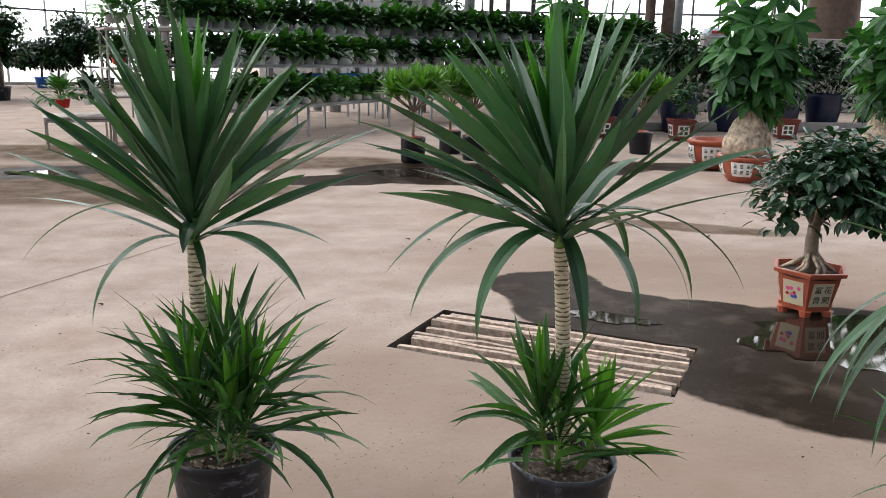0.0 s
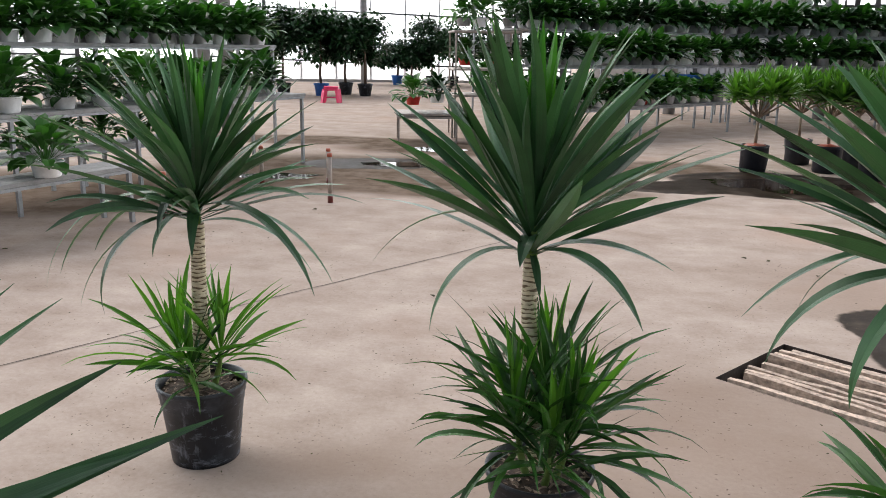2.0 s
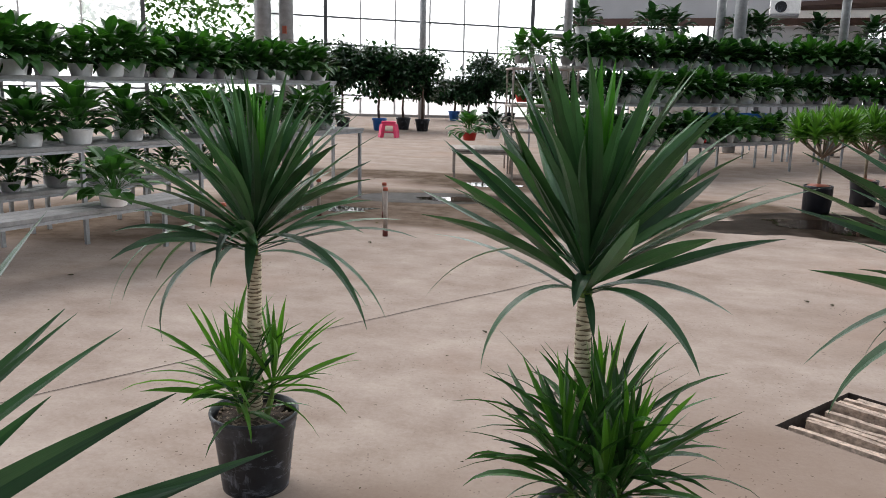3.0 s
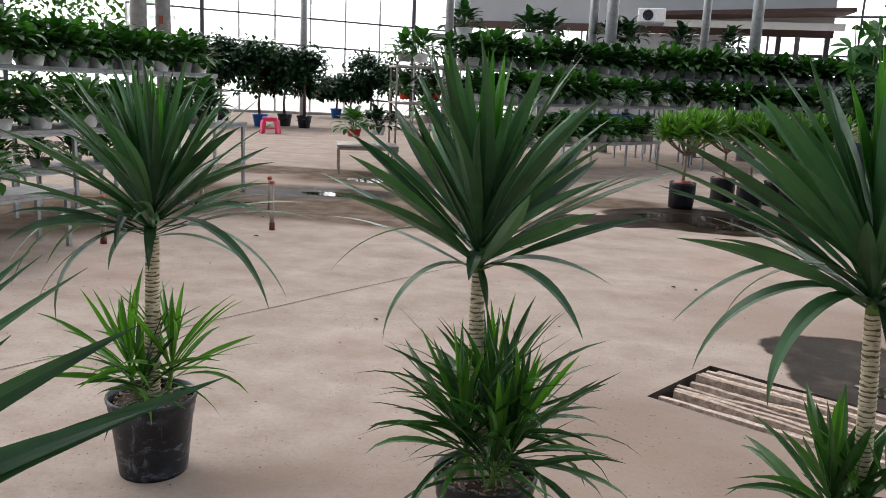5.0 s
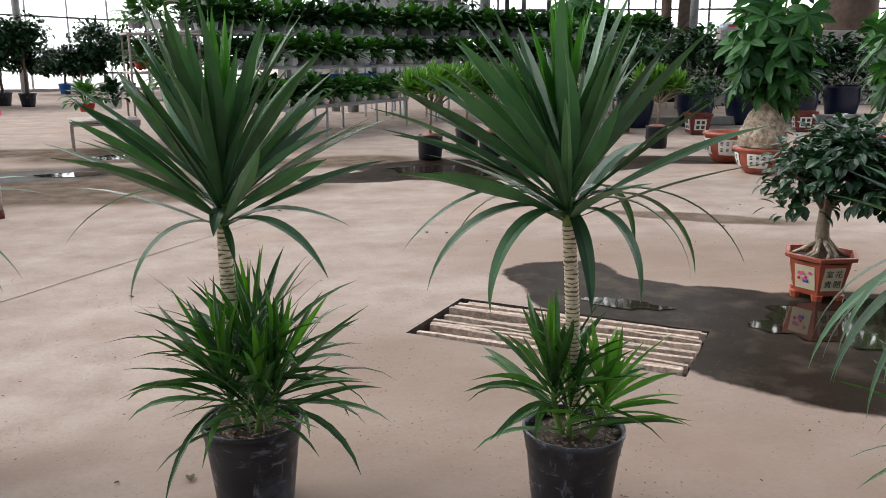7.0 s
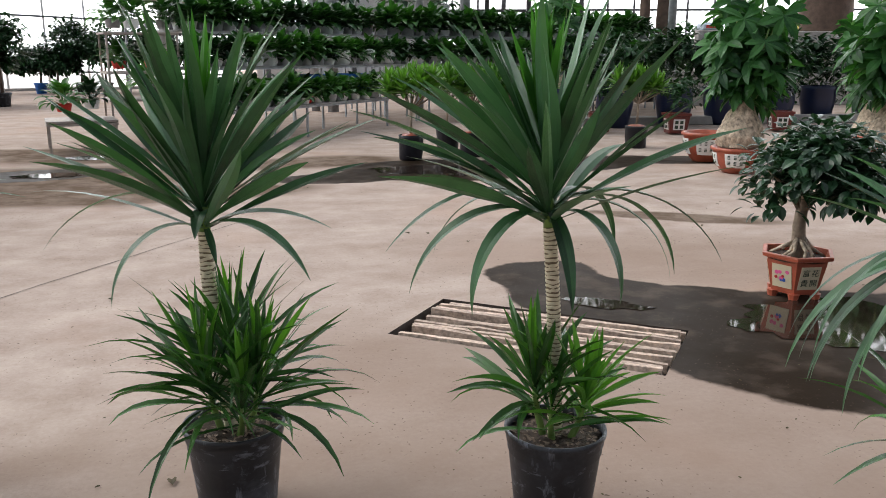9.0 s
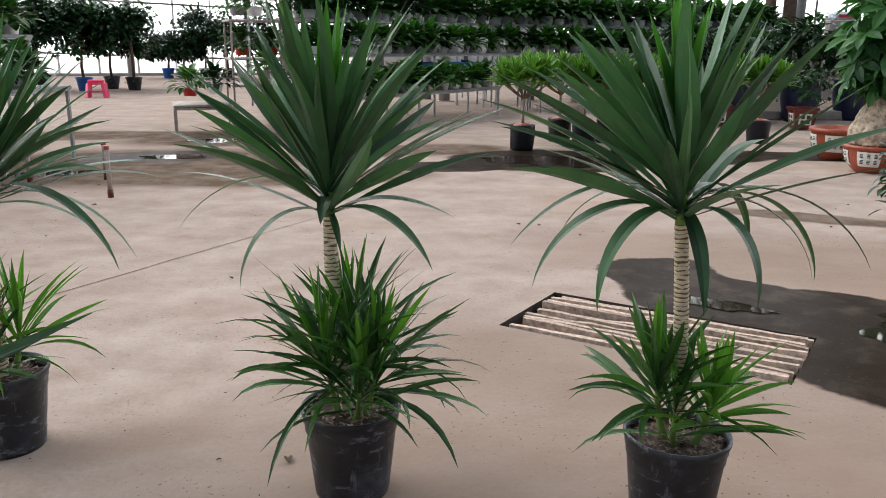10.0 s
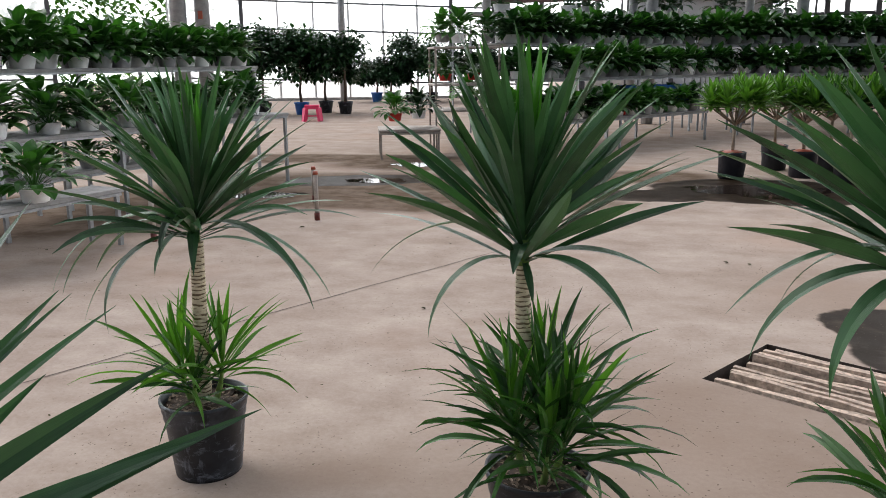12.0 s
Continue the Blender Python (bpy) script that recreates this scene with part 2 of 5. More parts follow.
def scuffed_pot():
    """Black plastic with dried grey-blue water streaks and scuffs."""
    m = mat("black_nursery_plastic", (0.014, 0.016, 0.020), 0.45, vary=0.5, scale=9, bump=0.12, fine=40, spec=0.35)
    nt = m.node_tree
    p = nt.nodes["Principled BSDF"]
    tc = nt.nodes.new("ShaderNodeTexCoord")
    total = None
    for stretch, lo, hi, amount in (((12, 12, 30), 0.57, 0.68, 0.7), ((26, 26, 7), 0.57, 0.70, 0.75), ((5, 5, 5), 0.5, 0.75, 0.35)):
        mp, n, r = nt.nodes.new("ShaderNodeMapping"), nt.nodes.new("ShaderNodeTexNoise"), nt.nodes.new("ShaderNodeMapRange")
        mp.inputs["Scale"].default_value = stretch
        n.inputs["Scale"].default_value, n.inputs["Detail"].default_value, n.inputs["Roughness"].default_value = 1.0, 7, 0.65
        r.inputs[1].default_value, r.inputs[2].default_value, r.inputs[4].default_value = lo, hi, amount
        info = nt.nodes.new("ShaderNodeObjectInfo")
        add = nt.nodes.new("ShaderNodeVectorMath")
        nt.links.new(tc.outputs["Object"], add.inputs[0])
        nt.links.new(info.outputs["Random"], add.inputs[1])
        nt.links.new(add.outputs[0], mp.inputs[0])
        nt.links.new(mp.outputs[0], n.inputs["Vector"])
        nt.links.new(n.outputs[0], r.inputs[0])
        if total is None:
            total = r.outputs[0]
        else:
            mx = nt.nodes.new("ShaderNodeMath")
            mx.operation = "MAXIMUM"
            nt.links.new(total, mx.inputs[0])
            nt.links.new(r.outputs[0], mx.inputs[1])
            total = mx.outputs[0]
    old = p.inputs["Base Color"].links[0].from_socket
    mix = nt.nodes.new("ShaderNodeMix")
    mix.data_type = "RGBA"
    nt.links.new(total, mix.inputs[0])
    nt.links.new(old, mix.inputs[6])
    mix.inputs[7].default_value = (0.20, 0.225, 0.27, 1)
    nt.links.new(mix.outputs[2], p.inputs["Base Color"])
    return m


M = dict(
    floor=floor_mat(),
    water=mat("standing_water", (0.022, 0.015, 0.011), 0.045, vary=0.3, scale=3),
    joint=mat("floor_joint", (0.09, 0.065, 0.05), 0.9, vary=0.3),
    pot=scuffed_pot(),
    soil=mat("bark_soil", (0.06, 0.04, 0.028), 0.95, vary=0.7, scale=40, bump=0.8, fine=160),
    chip=mat("bark_chip", (0.26, 0.19, 0.14), 0.9, vary=0.4, scale=30, per_object=0.3),
    cane=mat("cane_bark", (0.15, 0.105, 0.058), 0.8, vary=0.35, scale=50, bump=0.4),
    ring=mat("cane_leaf_scar", (0.60, 0.52, 0.37), 0.75, vary=0.25, scale=50),
    stem=mat("green_stem", (0.16, 0.26, 0.06), 0.5, vary=0.25),
    leaf=leaf_mat("dracaena_leaf", (0.002, 0.011, 0.005), (0.055, 0.145, 0.060), 0.30, through=0.10, sheen=0.5),
    leaf_young=leaf_mat("dracaena_young_leaf", (0.014, 0.062, 0.014), (0.062, 0.185, 0.030)),
    leaf_low=leaf_mat("dracaena_shoot_leaf", (0.003, 0.014, 0.005), (0.048, 0.148, 0.027), 0.27, through=0.10, sheen=0.55),
    leaf_lime=leaf_mat("dracaena_lime_leaf", (0.022, 0.080, 0.014), (0.095, 0.23, 0.028)),
    leaf_dry=leaf_mat("dry_leaf", (0.03, 0.025, 0.015), (0.10, 0.075, 0.04), 0.7),
    broad=leaf_mat("broad_leaf", (0.006, 0.028, 0.008), (0.045, 0.138, 0.027), 0.36, sheen=0.4),
    ficus=leaf_mat("glossy_ficus_leaf", (0.004, 0.018, 0.009), (0.026, 0.080, 0.030), 0.30, through=0.12, sheen=0.6),
    broad_dark=leaf_mat("dark_ficus_leaf", (0.004, 0.015, 0.007), (0.020, 0.066, 0.021), 0.36, through=0.12),
    money=leaf_mat("pachira_leaf", (0.009, 0.040, 0.014), (0.045, 0.14, 0.036), 0.4),
    yucca=leaf_mat("yucca_leaf", (0.014, 0.05, 0.010), (0.105, 0.23, 0.036), 0.4, sheen=0.4),
    terracotta=mat("glazed_terracotta", (0.36, 0.085, 0.045), 0.4, vary=0.2, scale=20, bump=0.1, per_object=0.1),
    dark_red=mat("dark_red_glaze", (0.13, 0.022, 0.016), 0.4, vary=0.2, scale=20),
    label=mat("cream_label", (0.62, 0.53, 0.36), 0.5, vary=0.1),
    white_label=mat("white_label", (0.72, 0.70, 0.66), 0.5, vary=0.08),
    ink=mat("dark_green_ink", (0.03, 0.05, 0.03), 0.6),
    red_ink=mat("red_ink", (0.5, 0.03, 0.03), 0.6),
    pink=mat("pink_glaze", (0.75, 0.12, 0.30), 0.4),
    blue_glaze=mat("blue_glaze", (0.04, 0.12, 0.45), 0.4),
    bark=mat("grey_brown_bark", (0.30, 0.235, 0.175), 0.9, vary=0.4, scale=25, bump=0.6),
    caudex=mat("cracked_caudex_bark", (0.40, 0.32, 0.235), 0.9, vary=0.85, scale=24, bump=1.0, fine=70),
    trunk=mat("big_trunk_bark", (0.095, 0.062, 0.045), 0.9, vary=0.4, scale=6, bump=0.7),
    steel=mat("galvanised_steel", (0.30, 0.31, 0.32), 0.5, metal=0.5, vary=0.25, scale=12, bump=0.1),
    rusty=mat("rusty_white_paint", (0.36, 0.31, 0.27), 0.65, vary=0.35, scale=15, bump=0.2),
    plank=mat("grey_shelf_board", (0.27, 0.265, 0.26), 0.75, vary=0.3, scale=10, bump=0.25),
    rust=mat("rusty_grate_steel", (0.44, 0.335, 0.265), 0.85, vary=0.5, scale=30, bump=0.6, per_object=0.25),
    pit=mat("drain_mud", (0.045, 0.032, 0.025), 0.8, vary=0.5, bump=0.5),
    bag=mat("white_plastic_pot", (0.83, 0.83, 0.83), 0.45, vary=0.12, scale=15, bump=0.3, per_object=0.15),
    bag_grey=mat("grey_plastic_pot", (0.34, 0.34, 0.35), 0.5, vary=0.2, scale=15, per_object=0.2),
    red_pot=mat("red_plastic", (0.55, 0.03, 0.02), 0.4, vary=0.12),
    pink_plastic=mat("pink_red_plastic", (0.75, 0.05, 0.15), 0.4, vary=0.1),
    blue_plastic=mat("blue_plastic", (0.02, 0.12, 0.42), 0.4, vary=0.15),
    dark_blue=mat("dark_blue_glazed_pot", (0.006, 0.013, 0.045), 0.3, vary=0.2),
    dark_bag=mat("black_planting_bag", (0.010, 0.010, 0.014), 0.36, vary=0.4, scale=14, bump=0.7, fine=30, spec=0.3),
    frame=mat("white_window_bar", (0.50, 0.50, 0.50), 0.5, vary=0.1),
    dark_frame=mat("dark_window_bar", (0.06, 0.06, 0.065), 0.5, vary=0.1),
    grey_wall=mat("grey_painted_board", (0.42, 0.43, 0.45), 0.8, vary=0.12, scale=2),
    brown_roof=mat("brown_eave", (0.09, 0.055, 0.045), 0.8, vary=0.25, scale=4),
    kerb=mat("kerb_stone", (0.32, 0.30, 0.28), 0.85, vary=0.2, scale=6, bump=0.3),
    film=film_mat("milky_film", (0.92, 0.94, 0.96), 0.5),
    roof_film=film_mat("roof_film", (0.9, 0.92, 0.94), 0.62),
    paper=mat("printed_packet", (0.55, 0.62, 0.68), 0.5, vary=0.3, scale=60),
    yellow=mat("yellow_packet", (0.75, 0.6, 0.08), 0.5, vary=0.2),
    swan=mat("white_glazed_ornament", (0.72, 0.72, 0.70), 0.3, vary=0.06),
)


# ---- building helpers ----
def mesh_object(name, verts, faces, material, parent=None, label="", smooth=False, uvs=None):
    me = bpy.data.meshes.new(name)
    me.from_pydata(verts, [], faces)
    me.materials.append(material)
    if smooth:
        me.polygons.foreach_set("use_smooth", [True] * len(me.polygons))
    if uvs is not None:
        layer = me.uv_layers.new(name="UVMap")
        idx = np.empty(len(me.loops), dtype=np.int32)
        me.loops.foreach_get("vertex_index", idx)
        layer.data.foreach_set("uv", np.asarray(uvs, dtype=np.float32)[idx].ravel())
    ob = new(name, me)
    ob.parent = parent
    if label:
        tagged(ob, label)
    return ob


def part(name, bm, material, parent=None, label="", smooth=False):
    me = bpy.data.meshes.new(name)
    if smooth:
        for f in bm.faces:
            f.smooth = True
    bm.to_mesh(me)
    bm.free()
    me.materials.append(material)
    ob = new(name, me)
    ob.parent = parent
    if label:
        tagged(ob, label)
    return ob


def thing(name, m, label, category, group=""):
    ob = new(name)
    ob.empty_display_size = 0.1
    ob.matrix_basis = m
    return tagged(ob, label, category, group)


def box(bm, x0, y0, z0, x1, y1, z1, bevel=0.0):
    r = bmesh.ops.create_cube(bm, size=1.0, matrix=Matrix.LocRotScale(((x0 + x1) / 2, (y0 + y1) / 2, (z0 + z1) / 2), None, (abs(x1 - x0), abs(y1 - y0), abs(z1 - z0))))
    if bevel:
        es = list({e for v in r["verts"] for e in v.link_edges})
        bmesh.ops.bevel(bm, geom=es, offset=bevel, segments=1, affect="EDGES")
    return bm


def box_bm(*a, **k):
    return box(bmesh.new(), *a, **k)


def bar(bm, a, b, w, h=None):
    """A square bar from a to b."""
    a, b = Vector(a), Vector(b)
    h = h or w
    d = b - a
    q = d.to_track_quat("Z", "Y" if abs(d.normalized().z) > 0.9 else "X").to_matrix().to_4x4()
    bmesh.ops.create_cube(bm, size=1.0, matrix=Matrix.Translation((a + b) / 2) @ q @ Matrix.Diagonal((w, h, d.length, 1)))
    return bm


def rod(bm, a, b, r0, r1=None, n=10):
    a, b = Vector(a), Vector(b)
    d = b - a
    q = d.to_track_quat("Z", "Y").to_matrix().to_4x4()
    bmesh.ops.create_cone(bm, cap_ends=True, segments=n, radius1=r0, radius2=r0 if r1 is None else r1, depth=d.length, matrix=Matrix.Translation((a + b) / 2) @ q)
    return bm


def lathe(profile, n=28, bumps=0.0, sides_turn=0.0, seed=0.0):
    """A turned body from (radius, height) pairs, closed where the radius is 0."""
    bm = bmesh.new()
    rings = []
    for r, z in profile:
        ring = []
        for k in range(n):
            a = 2 * math.pi * k / n + sides_turn
            rr = r
            if bumps:
                rr *= 1 + bumps * noise.noise((2.2 * math.cos(a) + seed, 2.2 * math.sin(a), z * 14))
            ring.append(bm.verts.new((rr * math.cos(a), rr * math.sin(a), z)))
        rings.append(ring)
    for p, q in zip(rings, rings[1:]):
        for k in range(n):
            bm.faces.new((p[k], p[(k + 1) % n], q[(k + 1) % n], q[k]))
    bm.faces.new(rings[0][::-1])
    bm.faces.new(rings[-1])
    return bm


def tube(path, radii, n=9, bumps=0.0):
    """A bent round stem along a list of places. Returns verts and faces."""
    verts, faces = [], []
    pts = [Vector(p) for p in path]
    for i, p in enumerate(pts):
        d = (pts[min(i + 1, len(pts) - 1)] - pts[max(i - 1, 0)]).normalized()
        x = d.cross(Vector((0.3, 1, 0.1))).normalized()
        y = d.cross(x)
        for k in range(n):
            a = 2 * math.pi * k / n
            r = radii[i] * (1 + bumps * noise.noise(p * 30 + Vector((k, 0, 0))))
            verts.append(p + r * (math.cos(a) * x + math.sin(a) * y))
    for i in range(len(pts) - 1):
        for k in range(n):
            faces.append((i * n + k, i * n + (k + 1) % n, (i + 1) * n + (k + 1) % n, (i + 1) * n + k))
    faces.append(tuple(range(n))[::-1])
    faces.append(tuple((len(pts) - 1) * n + k for k in range(n)))
    return verts, faces


def blade(origin, az, el, length, width, droop, segs=9, fold=0.30, power=1.5, sway=0.0, base_width=0.5, peak=0.4, taper=1.7, roll=0.0):
    """A sword-shaped leaf: verts, faces, uvs. az, el, droop and sway in degrees."""
    verts, faces, uvs = [], [], []
    p = Vector(origin)
    for i in range(segs + 1):
        s = i / segs
        e = radians(el - droop * s**power)
        a = radians(az + sway * s * s)
        d = Vector((math.cos(e) * math.cos(a), math.cos(e) * math.sin(a), math.sin(e)))
        side = Vector((-math.sin(a), math.cos(a), 0))
        up = side.cross(d) * -1
        r = radians(roll) * min(1, 2 * s)
        side, up = side * math.cos(r) + up * math.sin(r), up * math.cos(r) - side * math.sin(r)
        if s < peak:
            w = width * (base_width + (1 - base_width) * math.sin(s / peak * math.pi / 2))
        else:
            w = width * max(0.02, 1 - ((s - peak) / (1 - peak)) ** taper)
        f = fold * w * (1 - 0.5 * s)
        verts += [p - side * w / 2 + up * f, p.copy(), p.copy(), p + side * w / 2 + up * f]
        uvs += [(0, s), (0.5, s), (0.5, s), (1, s)]
        p = p + d * (length / segs)
        if i < segs:
            b = 4 * i
            faces += [(b, b + 1, b + 5, b + 4), (b + 2, b + 3, b + 7, b + 6)]
    return verts, faces, uvs


class Bunch:
    """Collects many leaves into one mesh."""

    def __init__(self):
        self.v, self.f, self.u = [], [], []

    def add(self, made):
        v, f, u = made
        n = len(self.v)
        self.v += [tuple(x) for x in v]
        self.f += [tuple(i + n for i in q) for q in f]
        self.u += u

    def done(self, name, material, parent=None, label=""):
        return mesh_object(name, self.v, self.f, material, parent, label, True, self.u)


def oval(origin, az, el, length, width, droop=30.0, roll=0.0):
    """A broad pointed leaf of a few faces."""
    return blade(origin, az, el, length, width, droop, segs=4, fold=0.18, power=1.2, base_width=0.12, peak=0.45, sway=roll)


# ---- the large structure ----
WALL_Y = 13.4
GL, GT, GR, GB = Vector((1.25, 2.79, 0)), Vector((1.669, 3.284, 0)), Vector((2.724, 2.451, 0)), Vector((2.305, 1.957, 0))


def build_floor():
    """The floor sheet, left open over the drain."""
    far = 90.0
    outer = [(-far, -far, 0), (far, -far, 0), (far, far, 0), (-far, far, 0)]
    inner = [tuple(GB), tuple(GR), tuple(GT), tuple(GL)]
    faces = [(0, 1, 5, 4), (1, 2, 6, 5), (2, 3, 7, 6), (3, 0, 4, 7)]
    ob = mesh_object("floor", outer + inner, faces, M["floor"])
    tagged(ob, "worn tan concrete floor with damp brown patches", "floor", kind="structure")


build_floor()


def puddle(cx, cy, rx, ry, turn, seed, label):
    n = 56
    verts = [(0, 0, 0.003)]
    for k in range(n):
        a = 2 * math.pi * k / n
        r = 1 + 0.55 * noise.noise((1.6 * math.cos(a) + seed, 1.6 * math.sin(a), seed)) + 0.22 * noise.noise((5 * math.cos(a), 5 * math.sin(a), seed))
        verts.append((rx * r * math.cos(a), ry * r * math.sin(a), 0.003))
    ob = mesh_object("puddle", verts, [(0, k + 1, (k + 1) % n + 1) for k in range(n)], M["water"])
    ob.matrix_basis = pose(cx, cy, 0.001, 0, 0, turn)
    tagged(ob, label, "puddle", "puddles", "structure")


for args in ((3.55, 2.35, 0.50, 0.36, -20, 1.0), (2.50, 2.98, 0.24, 0.085, -35, 2.0), (3.00, 8.25, 0.85, 0.42, -8, 3.0), (-1.37, 8.86, 0.42, 0.16, 6, 4.0),
             (-1.12, 10.40, 0.40, 0.20, -4, 5.0), (-2.45, 7.68, 0.48, 0.18, 10, 6.0)):
    puddle(*args, "shallow puddle of still water on concrete")


def joint(a, b, seed):
    """A thin sawn joint across the floor."""
    a, b = Vector(a), Vector(b)
    side = (b - a).normalized().cross(Vector((0, 0, 1)))
    verts, n = [], 24
    for k in range(n + 1):
        p = a.lerp(b, k / n) + side * 0.012 * noise.noise((k * 0.35, seed, 0))
        w = 0.0036 + 0.0016 * noise.noise((k * 1.3, seed, 4))
        verts += [tuple(p - side * w), tuple(p + side * w)]
    ob = mesh_object("floor_joint", verts, [(2 * k, 2 * k + 1, 2 * k + 3, 2 * k + 2) for k in range(n)], M["joint"])
    ob.location.z = 0.0025
    tagged(ob, "thin dark joint line in the concrete", "floor joint", kind="structure")


joint((-2.75, 1.15, 0), (-1.05, 3.52, 0), 1.0)
joint((-1.05, 3.52, 0), (0.60, 5.72, 0), 2.0)



def drain():
    """Sunken drain with a rusty slatted cover."""
    t = thing("drain_grate", pose(0, 0, 0), "rusty slatted drain cover sunk in the floor", "drain grate")
    c = [GL, GT, GR, GB]
    deep = [Vector((v.x, v.y, -0.16)) for v in c]
    verts = [tuple(v) for v in c + deep]
    mesh_object("pit", verts, [(0, 4, 5, 1), (1, 5, 6, 2), (2, 6, 7, 3), (3, 7, 4, 0), (4, 7, 6, 5)], M["pit"], t, "dark muddy drain pit")
    rng = random.Random(5)
    n = 11
    for k in range(n):
        s = (k + 0.75) / (n + 0.25)
        a, b = GL.lerp(GT, s), GB.lerp(GR, s)
        d = (b - a).normalized()
        a, b = a + d * (0.03 + rng.uniform(-0.015, 0.03)), b - d * rng.uniform(0.0, 0.03)
        za, zb = -0.020 + rng.uniform(-0.022, 0.008), -0.014 + rng.uniform(-0.018, 0.010)
        bm = bmesh.new()
        bar(bm, (a.x, a.y, za), (b.x, b.y, zb), 0.044, 0.026)
        bmesh.ops.subdivide_edges(bm, edges=[e for e in bm.edges if e.calc_length() > 0.5], cuts=10)
        for v in bm.verts:
            v.co += noise.noise_vector(v.co * 9 + Vector((k, 0, 0))) * 0.008
        part("slat", bm, M["rust"], t)
    for s in (0.12, 0.5, 0.93):
        a, b = GL.lerp(GB, s), GT.lerp(GR, s)
        part("cross_bar", bar(bmesh.new(), (a.x, a.y, -0.05), (b.x, b.y, -0.05), 0.03), M["rust"], t)


drain()


def window_wall(name, a, b, base, top, step, rails, label, slope=0.0, bars="frame", thick=0.03, posts=()):
    """A film wall between uprights, from a to b on the ground."""
    a, b = Vector((*a, 0)), Vector((*b, 0))
    d = b - a
    size = d.length
    t = tagged(thing(name, Matrix.Translation(a) @ pose(0, 0, 0, 0, 0, math.degrees(math.atan2(d.y, d.x))), label, "wall"), kind="structure")
    mesh_object("film_sheet", [(0, 0, base), (size, 0, base), (size, 0, top), (0, 0, top)], [(0, 1, 2, 3)], M["film"], t)
    n = max(1, round(size / step))
    for k in range(n + 1):
        x = size * k / n
        thick_here = thick * (2.4 if k % 6 in posts else 1)
        part("mullion", box_bm(x - thick_here / 2, -0.02, base, x + thick_here / 2, 0.03, top), M["dark_frame"] if k % 6 in posts else M[bars], t)
    for z in rails:
        part("rail", bar(bmesh.new(), (0, -0.03, z), (size, -0.03, z - slope * size), thick), M["dark_frame"], t)
    if base > 0.05:
        part("plinth", box_bm(0, -0.05, 0, size, 0.1, base), M["kerb"], t)
    return t


window_wall("wall_north", (-12.79, 28.49), (1.11, 32.23), 0.1, 8.0, 1.35, (0.9, 2.75, 3.75, 5.2), "bright milky film wall with thin bars", 0.03, posts=(2,), thick=0.06)
window_wall("wall_northwest", (-32.0, 20.64), (-16.27, 26.64), 0.1, 8.0, 2.0, (0.9, 2.95, 5.2), "milky blue-white film wall", 0.0, posts=(2,), thick=0.06)
window_wall("wall_northeast", (2.01, 32.23), (36.0, 19.0), 0.9, 8.0, 0.95, (2.0, 2.9, 4.2), "bright film wall with a close grid of bars", 0.0, "dark_frame", 0.07, posts=(1, 4))
# west, east and south walls are never in view; added to cut side light
window_wall("wall_west", (-32.0, -14.0), (-32.0, 20.64), 0.6, 8.0, 2.0, (2.6, 4.2), "added milky film side wall, out of view", 0.0)
window_wall("wall_east", (36.0, 19.0), (36.0, -14.0), 0.6, 8.0, 2.0, (2.6, 4.2), "added milky film side wall, out of view", 0.0)
window_wall("wall_south", (36.0, -14.0), (-32.0, -14.0), 0.6, 8.0, 2.0, (2.6, 4.2), "added milky film end wall, out of view", 0.0)


# film and rafters stay out of view, added for reflections and bounced light
def roof():
    verts, faces = [], []
    xs = [-32.0, -15.0, 2.0, 19.0, 36.0]
    zs = [7.9, 9.6, 7.9, 9.6, 7.9]
    for x, z in zip(xs, zs):
        verts += [(x, -14.0, z), (x, 33.5, z)]
    faces = [(2 * k, 2 * k + 2, 2 * k + 3, 2 * k + 1) for k in range(4)]
    ob = mesh_object("ceiling", verts, faces, M["roof_film"])
    ob.visible_shadow = False
    tagged(ob, "added milky roof film over steel frames, out of view", "roof", kind="structure")
    t = tagged(thing("roof_truss", pose(0, 0, 0), "added thin galvanised roof arches, out of view", "roof truss"), kind="structure")
    for y in (-8.0, 0.0, 8.0, 16.0, 24.0):
        for k in range(4):
            part("rafter", bar(bmesh.new(), (xs[k], y, zs[k] - 0.08), (xs[k + 1], y, zs[k + 1] - 0.08), 0.08), M["steel"], t)


roof()


def backdrop():
    """Glowing overcast distance outside the film walls."""
    m = bpy.data.materials.new("overcast_distance")
    m.use_nodes = True
    nt = m.node_tree
    nt.nodes.remove(nt.nodes["Principled BSDF"])
    e = nt.nodes.new("ShaderNodeEmission")
    n, tc = nt.nodes.new("ShaderNodeTexNoise"), nt.nodes.new("ShaderNodeTexCoord")
    n.inputs["Scale"].default_value = 0.4
    nt.links.new(tc.outputs["Object"], n.inputs["Vector"])
    mr = nt.nodes.new("ShaderNodeMapRange")
    mr.inputs[3].default_value, mr.inputs[4].default_value = 4.6, 6.4
    nt.links.new(n.outputs[0], mr.inputs[0])
    nt.links.new(mr.outputs[0], e.inputs[1])
    e.inputs[0].default_value = (0.95, 0.97, 1.0, 1)
    nt.links.new(e.outputs[0], nt.nodes["Material Output"].inputs[0])
    pts = [(-60, -5), (-55, 48), (0, 66), (60, 60), (80, 0)]
    verts, faces = [], []
    for x, y in pts:
        verts += [(x, y, 0), (x, y, 45)]
    faces = [(2 * k, 2 * k + 2, 2 * k + 3, 2 * k + 1) for k in range(len(pts) - 1)]
    tagged(mesh_object("backdrop", verts, faces, m), "bright overcast sky in the distance", "backdrop", kind="structure")


backdrop()


